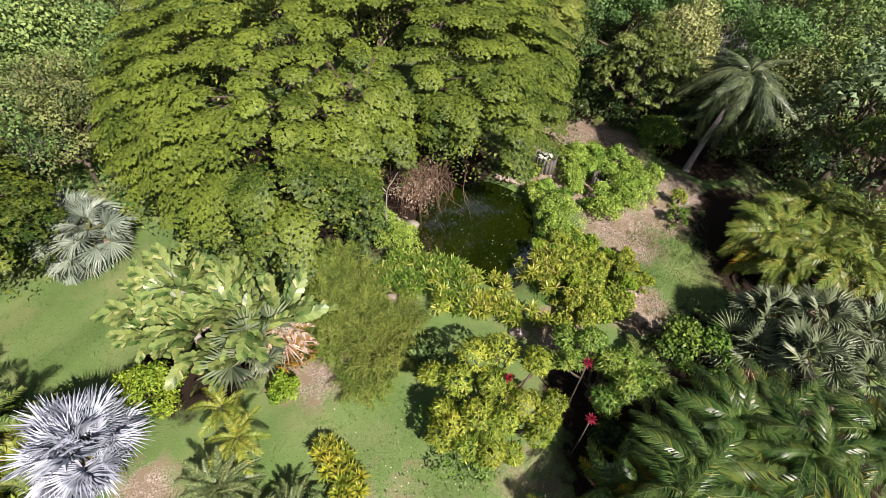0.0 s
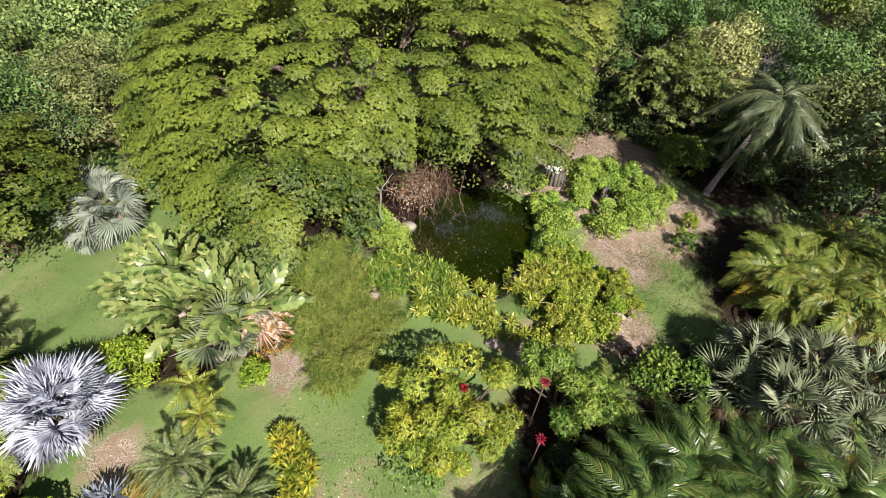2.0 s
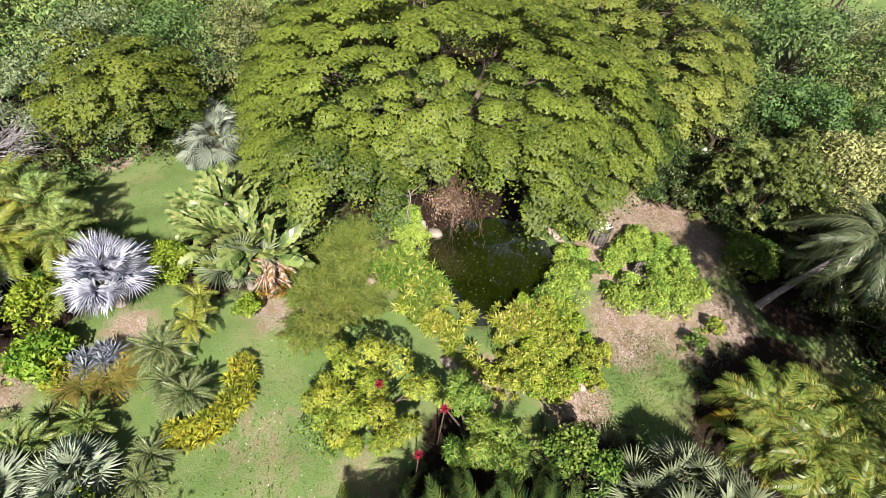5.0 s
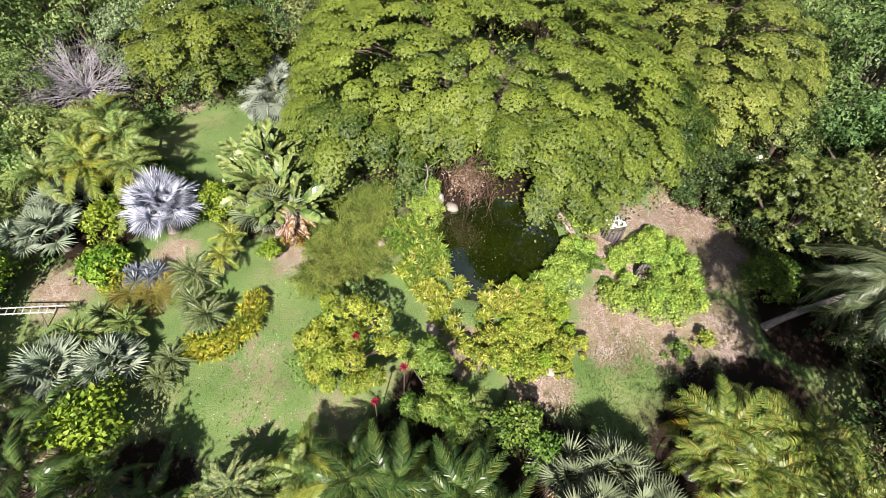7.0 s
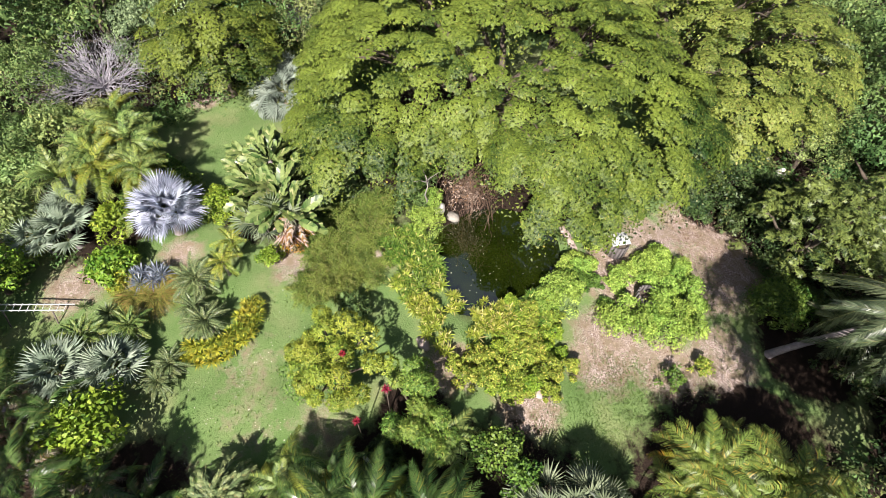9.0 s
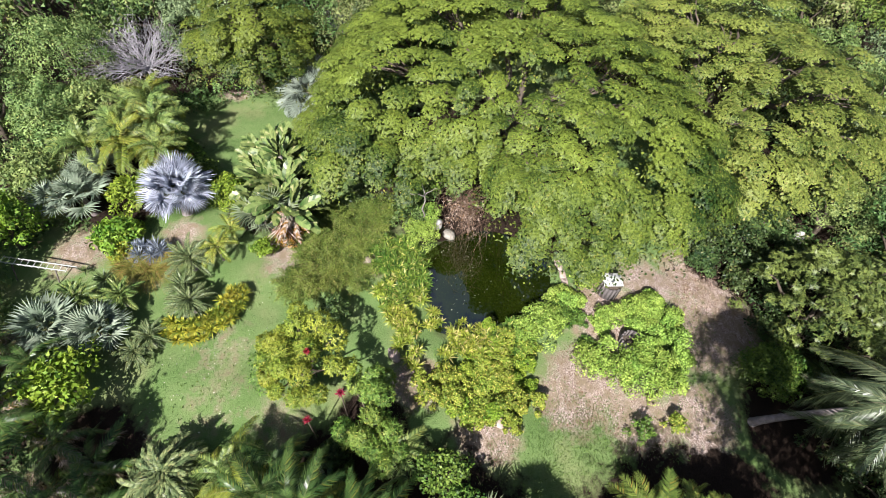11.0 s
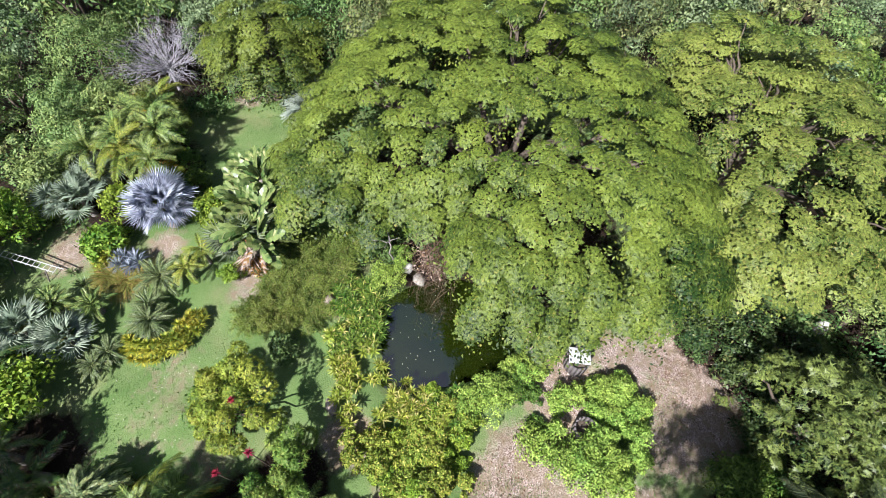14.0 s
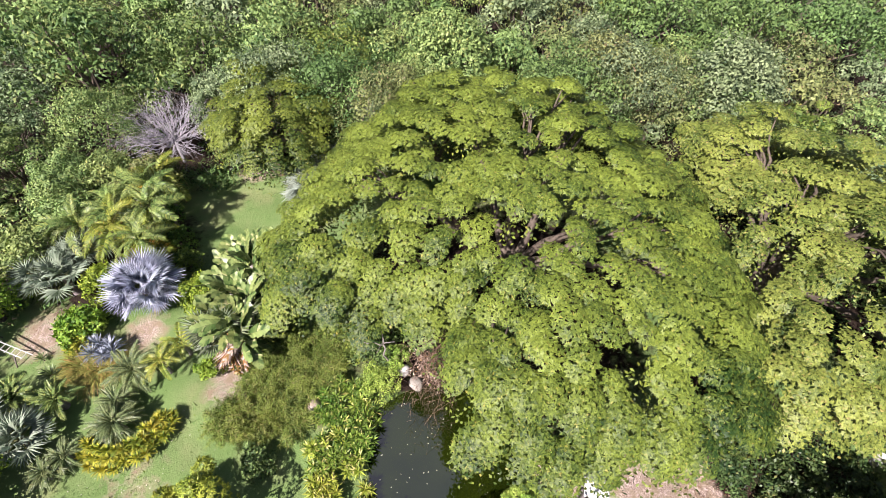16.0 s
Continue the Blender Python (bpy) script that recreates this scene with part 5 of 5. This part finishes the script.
# shrubs whose dark leaf colour holds the shade under the trees
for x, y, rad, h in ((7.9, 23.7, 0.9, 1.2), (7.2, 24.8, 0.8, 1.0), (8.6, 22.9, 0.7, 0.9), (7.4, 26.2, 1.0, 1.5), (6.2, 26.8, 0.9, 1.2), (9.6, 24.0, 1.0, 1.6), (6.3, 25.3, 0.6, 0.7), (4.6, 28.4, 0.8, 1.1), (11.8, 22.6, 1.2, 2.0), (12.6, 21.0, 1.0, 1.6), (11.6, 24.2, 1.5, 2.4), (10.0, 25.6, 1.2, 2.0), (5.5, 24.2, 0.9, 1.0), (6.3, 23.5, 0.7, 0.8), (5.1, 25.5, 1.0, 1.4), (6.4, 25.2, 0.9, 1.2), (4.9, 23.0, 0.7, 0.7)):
    bush(x, y, rad, h, SHADE_GREEN, "green undergrowth shrub, its leaf colour darkened for shade", 16, 60, (0.2, 0.1), group="shade shrubs")
# more dark-leaved shrubs, added to darken ground that lies in shade
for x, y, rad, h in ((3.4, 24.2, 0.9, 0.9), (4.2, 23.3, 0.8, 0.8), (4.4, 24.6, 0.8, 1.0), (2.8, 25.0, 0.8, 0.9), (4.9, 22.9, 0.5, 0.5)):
    bush(x, y, rad, h, SHADE_GREEN, "green undergrowth shrub, its leaf colour darkened for shade", 18, 60, (0.18, 0.09), group="shade shrubs")
bush(9.75, 21.2, 1.1, 1.3, AIRY, "dense green shrub in half shade", 60, 90, (0.15, 0.08))
bush(10.3, 21.9, 0.8, 1.1, AIRY, "pale green shrub at the edge of the shade", 26, 60, (0.16, 0.07))
palm("leaning_palm", 10.75, 19.35, 3.6, "leaning palm with a grey trunk and hanging dark fronds", TALL, 84, -70, 62, (1.8, 2.0), 0.11, (0.85, 1.1), wild=18)

# ---------------------------------------------------------------- east side: date palms, fan palms, tall feather palms
for x, y, h, n, s in ((11.4, 13.2, 1.4, 50, 0.74), (13.0, 14.5, 1.8, 52, 0.8), (12.7, 12.6, 1.7, 50, 0.78), (14.5, 13.6, 1.9, 44, 0.85), (12.0, 14.3, 1.2, 36, 0.65), (13.9, 12.2, 1.6, 40, 0.75), (11.5, 12.2, 1.0, 32, 0.6)):
    palm("date_palm", x, y, h, "bushy date palm with green fronds and yellow-orange old ones", DATE, n, -20, 78, trunk=0.22, sizes=(s * 0.85, s * 1.08), odd=DATE_OLD, odd_low=-2, group="date palms", wild=22)
for x, y, h in ((9.7, 9.6, 1.7), (10.9, 9.3, 2.0), (10.0, 8.0, 1.9), (11.4, 7.6, 2.1), (12.4, 9.2, 2.0), (9.0, 8.6, 1.2)):
    palm("fan_palm", x, y, h, "fan palm with stiff grey-green split leaves", GREY_FAN, 26, -35, 80, sizes=(0.7, 0.98), leaf_name="fan_leaf", odd=DEAD_FAN, odd_low=-10, group="grey fan palms", wild=18)
for x, y, h, n in ((7.3, 6.0, 2.0, 40), (8.6, 4.8, 2.3, 42), (6.2, 4.6, 2.3, 36), (5.3, 3.8, 2.5, 34), (9.9, 5.9, 2.4, 38), (7.4, 3.6, 2.0, 36), (6.5, 5.5, 1.2, 24), (8.7, 6.4, 1.6, 26), (4.5, 4.1, 1.3, 28)):
    palm("feather_palm", x, y, h, "dark green feather palm with long glossy fronds", COCO, n, -25, 75, (rng.normal() * 0.2, rng.normal() * 0.2), 0.14, (0.5, 0.72), odd=DATE_OLD + COCO_LIME, odd_low=18, wild=20, group="dark feather palms")
palm("feather_palm", 5.6, 7.6, 0.8, "small dark palm below the lime shrub", ARECA, 16, 0, 75, sizes=(0.55, 0.7))
bush(7.0, 8.7, 0.8, 1.7, AIRY, "open shrub with round green leaves and pale twigs", 22, 46, (0.14, 0.11))
bush(7.9, 8.6, 0.7, 1.6, AIRY, "open shrub with round green leaves and pale twigs", 18, 46, (0.14, 0.11))
bush(6.6, 8.2, 0.6, 1.5, AIRY, "open shrub with round green leaves and pale twigs", 14, 46, (0.14, 0.11))

# ---------------------------------------------------------------- shaded palms on the near west side
for x, y, h, n in ((-1.0, -2.2, 2.2, 18), (0.6, -2.6, 2.0, 16), (-3.2, -3.4, 2.4, 18), (-5.2, -3.4, 2.2, 16), (1.7, -1.2, 1.4, 14), (-2.4, -2.2, 1.7, 20), (-3.7, -2.5, 1.8, 20), (-2.9, -1.5, 1.3, 20), (0.3, -1.2, 1.2, 18), (1.2, -0.4, 0.7, 14), (2.3, -0.9, 1.0, 16), (-4.6, -2.6, 1.5, 18)):
    palm("feather_palm", x, y, h, "dark palm with drooping dry and green fronds in shade", COCO, n, -60, 65, sizes=(0.5, 0.7), odd=DRY_FROND, odd_low=5, group="shaded palms", wild=20)
# trees out of view, added only to shade the palms and lawn here
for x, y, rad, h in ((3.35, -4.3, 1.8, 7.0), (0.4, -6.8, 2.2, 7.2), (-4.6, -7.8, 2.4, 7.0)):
    broad_tree(x, y, rad, h, SHADE_GREEN, "unseen tall tree added south of the garden to cast shade", 46, 40, (0.24, 0.13), 0.9, group="southern trees")
broad_tree(-10.0, -1.9, 1.3, 2.6, LIME_BUSH, "round bright green tree at the garden's edge", 44, 110, (0.16, 0.08))
broad_tree(-8.6, -4.0, 1.8, 3.2, FOREST[0], "dense green tree at the garden's edge", 50, 90, (0.2, 0.1))

# ---------------------------------------------------------------- trees round the garden
broad_tree(9.25, 24.3, 2.8, 4.3, DARK_GLOSSY, "dense tree with whorls of long glossy leaves", 200, 250, (0.125, 0.048), 1.0, trunk=0.22, clump=0.12, star=9)
broad_tree(11.4, 26.2, 2.0, 5.0, PALE_TREE, "tree with pale cream-green leaves", 70, 150, (0.16, 0.08), 0.9)
# two unseen trees, set up only to throw shade over the bare earth
broad_tree(16.9, 11.9, 2.6, 11.0, SHADE_GREEN, "unseen tall tree added to cast shade on bare earth", 60, 130, (0.18, 0.09), 0.9, trunk=0.06)
broad_tree(15.1, 11.7, 1.7, 13.2, SHADE_GREEN, "unseen tall tree added to cast shade on bare earth", 60, 130, (0.18, 0.09), 0.9, trunk=0.06)
broad_tree(15.4, 22.4, 2.1, 4.8, FOREST[3], "rounded olive-green tree behind the leaning palm", 80, 100, (0.16, 0.08), 0.9)
bare_tree(15.0, 28.0, 2.2, 3.8, TWIG_GREY, "bare tree with a haze of grey-purple twigs")
bare_tree(-18.6, 5.4, 2.9, 3.5, TWIG_GREY, "low sprawling leafless tree with a haze of purplish-grey twigs", 70, fan=10)
bare_tree(-17.0, 15.8, 1.5, 3.4, TWIG_GREY, "leafless purplish-grey tree in the woodland")
broad_tree(-17.6, 20.6, 2.7, 6.4, FOREST[2], "tall bright green tree above the woodland", 90, 130, (0.2, 0.11), 1.0)
broad_tree(-11.0, 34.0, 3.0, 6.0, FOREST[4], "broad grey-green tree behind the rain trees", 80, 110, (0.2, 0.11), 0.9)
broad_tree(-13.2, 27.4, 2.7, 6.2, FOREST[3], "rounded tree with olive-brown leaves", 90, 90, (0.18, 0.08), 1.0)


bush(-2.7, 12.7, 0.8, 1.2, FOREST[1], "dark leafy shrub under the rain tree's edge", 24, 80, (0.16, 0.08))
bush(-3.3, 13.6, 0.7, 1.4, FOREST[0], "green leafy shrub under the rain tree's edge", 20, 80, (0.16, 0.08))
for x, y, rad, h in ((-15.6, 4.6, 1.3, 2.4), (-16.2, 2.6, 1.5, 2.8), (-13.9, 1.0, 1.4, 2.4), (-12.3, -0.4, 1.5, 2.6), (-15.3, 0.4, 1.6, 2.8), (-11.2, 0.6, 0.9, 1.6)):
    broad_tree(x, y, rad, h, FOREST[2] if rad > 1.35 else FOREST[3], "leafy green shrub behind the palm grove" if rad > 1.35 else "olive-green shrub behind the palm grove", 36, 110, (0.16, 0.08), 0.85, "large_shrub", 0.08)


def forest():
    """Crowns packed round the garden, each a tree of its own."""
    near, far = [], []
    for i, (mat, word) in enumerate(((FOREST[0], "green"), (FOREST[1], "dark green"), (FOREST[2], "lime-green"), (FOREST[3], "olive"), (FOREST[4], "grey-green"), (RAIN_PALE, "feathery yellow-green"))):
        for rad, h in ((2.0, 4.0), (2.9, 5.0)):
            for kinds, per, leaf in ((near, 185, (0.12, 0.085)), (far, 72, (0.18, 0.12))):
                kinds.append(broad_tree(0, -300 - 8 * len(near) - 300 * (kinds is far), rad, h, mat, "%s broad-leaved tree in dense woodland" % word, int(16 * rad), per, leaf, 0.85 if i != 5 else 0.5, clump=0.27, group="woodland trees", name="woodland_tree", plain=True))
    used = set()
    spots = []
    r = np.random.default_rng(31)
    tries = 0
    while len(spots) < 190 and tries < 30000:
        tries += 1
        x, y = r.uniform(-36, 32), r.uniform(-7, 54)
        west = x < -15.5 or (x < -12.5 and y > 14.5) or (x < -9.6 and y < -1.2)
        north = y > 33 or (x < -12.5 and y > 14.5) or (x > 5.5 and y > 29.5)
        east = x > 16.5 or (x > 14.5 and y > 19.5)
        near_rain = math.hypot(x + 14.7, y - 9.9) < 3.0 or math.hypot(x + 18.4, y - 5.3) < 3.1
        unseen = y < 20 + (x - 14) * 0.9 - 6 if x > 14 else (x < -24 and y > 40)
        if not (west or north or east) or near_rain or unseen or (y < -4 and x > -4) or (y < 0.2 and x > -17):
            continue
        if any(math.hypot(x - a, y - b) < 2.25 + 0.045 * max(0, math.hypot(a, b - 11) - 20) for a, b in spots):
            continue
        spots.append((x, y))
    for x in range(-18, 30, 4):
        for y in (-9, -4, 1, 6):
            a, b = x + r.uniform(-1.2, 1.2), y + r.uniform(-1.2, 1.2)
            if (a > 18.5 or (b < -9.5) or (a > 7.5 and b < 1.5)) and a + b > -24:
                spots.append((a, b))
    for x, y in spots:
        kinds = near if -20 < x < 16.5 and y < 31 and (x > -15.5 or y < 22) else far
        k = kinds[int(r.integers(len(kinds)))] if x > -13 or y > 14 else kinds[int(r.choice((0, 1, 4, 5, 8, 9, 4, 5)))]
        m = pose(x, y, gz(x, y), 0, 0, r.uniform(0, 360)) @ Matrix.Scale(r.uniform(0.85, 1.25), 4)
        if k.name not in used:
            used.add(k.name)
            k.matrix_basis = m
        else:
            copy_thing(k, m)
    for k in near + far:
        if k.name not in used:
            for o in (*k.children_recursive, k):
                bpy.data.objects.remove(o)


forest()


def scatter(spots, density, length, width, mat, name, label, up=False, seed=3):
    """Loose leaves or grass blades over round patches of the ground."""
    r = np.random.default_rng(seed)
    pts = []
    for cx, cy, cr, *_ in spots:
        n = int(density * cr * cr * 3.1)
        k = cr * 1.15 * np.sqrt(r.random(n))
        a = r.uniform(0, 2 * math.pi, n)
        pts.append(np.stack([cx + k * np.cos(a), cy + k * np.sin(a)], 1))
    p = np.concatenate(pts)
    p = p[pond_gap(p[:, 0], p[:, 1]) > 0.15]
    p = np.c_[p, land(p[:, 0], p[:, 1]) + 0.012]
    out = unit(r.normal(size=(len(p), 3)) * 0.3 + np.array([0, 0, 1.0]))
    geo = leaves(p, out, length, width, 0.25 if up else 0.95, 0.0, r)
    tagged(new(name, mesh_of(name, *geo, mat)), label, "ground cover", kind="stuff")


scatter([(-1.2, 5.4, 1.9), (-0.4, 3.2, 1.4), (-6.0, 0.9, 1.2), (1.2, 3.0, 1.0)], 8, 0.11, 0.045, AIRY, "lawn_weeds", "small dark green weeds in the lawn", True, 8)
scatter([(-1.0, 5.2, 1.8), (0.6, 3.0, 2.0), (-5.6, 0.9, 1.2)], 7, 0.05, 0.035, PETAL, "fallen_petals", "small pale petals lying on the lawn", False, 6)
scatter(BARE[5:6] + BARE[9:15] + BARE[19:20] + [(4.9, 22.4, 1.2), (6.0, 21.5, 0.9)], 90, 0.07, 0.035, LITTER, "leaf_litter", "dry brown and pink fallen leaves on bare earth")
scatter([(7.4, 12.4, 1.8), (8.3, 13.4, 1.5), (9.2, 18.6, 1.4), (4.0, 9.2, 1.0), (6.6, 20.4, 1.0), (8.4, 10.8, 1.4), (8.6, 14.4, 1.2), (9.6, 16.0, 0.8), (8.6, 19.6, 0.9), (5.6, 15.2, 0.6)], 200, 0.09, 0.02, GRASS, "grass_tufts", "sparse green weeds and grass on bare ground", True, 4)
scatter([(-1.5, 5.5, 2.2), (0.5, 2.8, 2.4), (-10.8, 8.6, 3.0), (1.8, 4.0, 1.5), (-6.2, 0.6, 1.8), (-7.0, 2.9, 1.2)], 110, 0.07, 0.016, GRASS, "lawn_grass", "short mown grass blades on the lawn", True, 5)


def undergrowth():
    """Low leafy cover over the woodland floor round the garden."""
    r = np.random.default_rng(17)
    x, y = r.uniform(-22, 20, 4200), r.uniform(-5, 40, 4200)
    wild = ((x < -15.2) & (np.hypot(x + 18.4, y - 5.3) > 1.5)) | ((x < -12.5) & (y > 13.5)) | (y > 31) | (x > 14.5) | ((x > 12.5) & (y > 21)) | ((x > 4.5) & (y > 28)) | ((x < -9.6) & (y < 0.5)) | ((x < 3) & (y < -2.5))
    x, y = x[wild], y[wild]
    c = np.stack([x, y, land(x, y) + r.uniform(0.1, 0.7, len(x))], 1)
    for mat, pick, word in ((FOREST[0], 0, "green"), (FOREST[1], 1, "dark green"), (FOREST[3], 2, "olive")):
        k = c[np.arange(len(c)) % 3 == pick]
        geo = clump_leaves(k, np.array([0.55, 0.55, 0.4]), 44, 0.18, 0.11, 0.7, 0.2, -0.2, r, 0.28, True)
        tagged(new("undergrowth", mesh_of("undergrowth", *geo, mat)), "%s leafy undergrowth on the woodland floor" % word, "undergrowth", kind="stuff")


undergrowth()
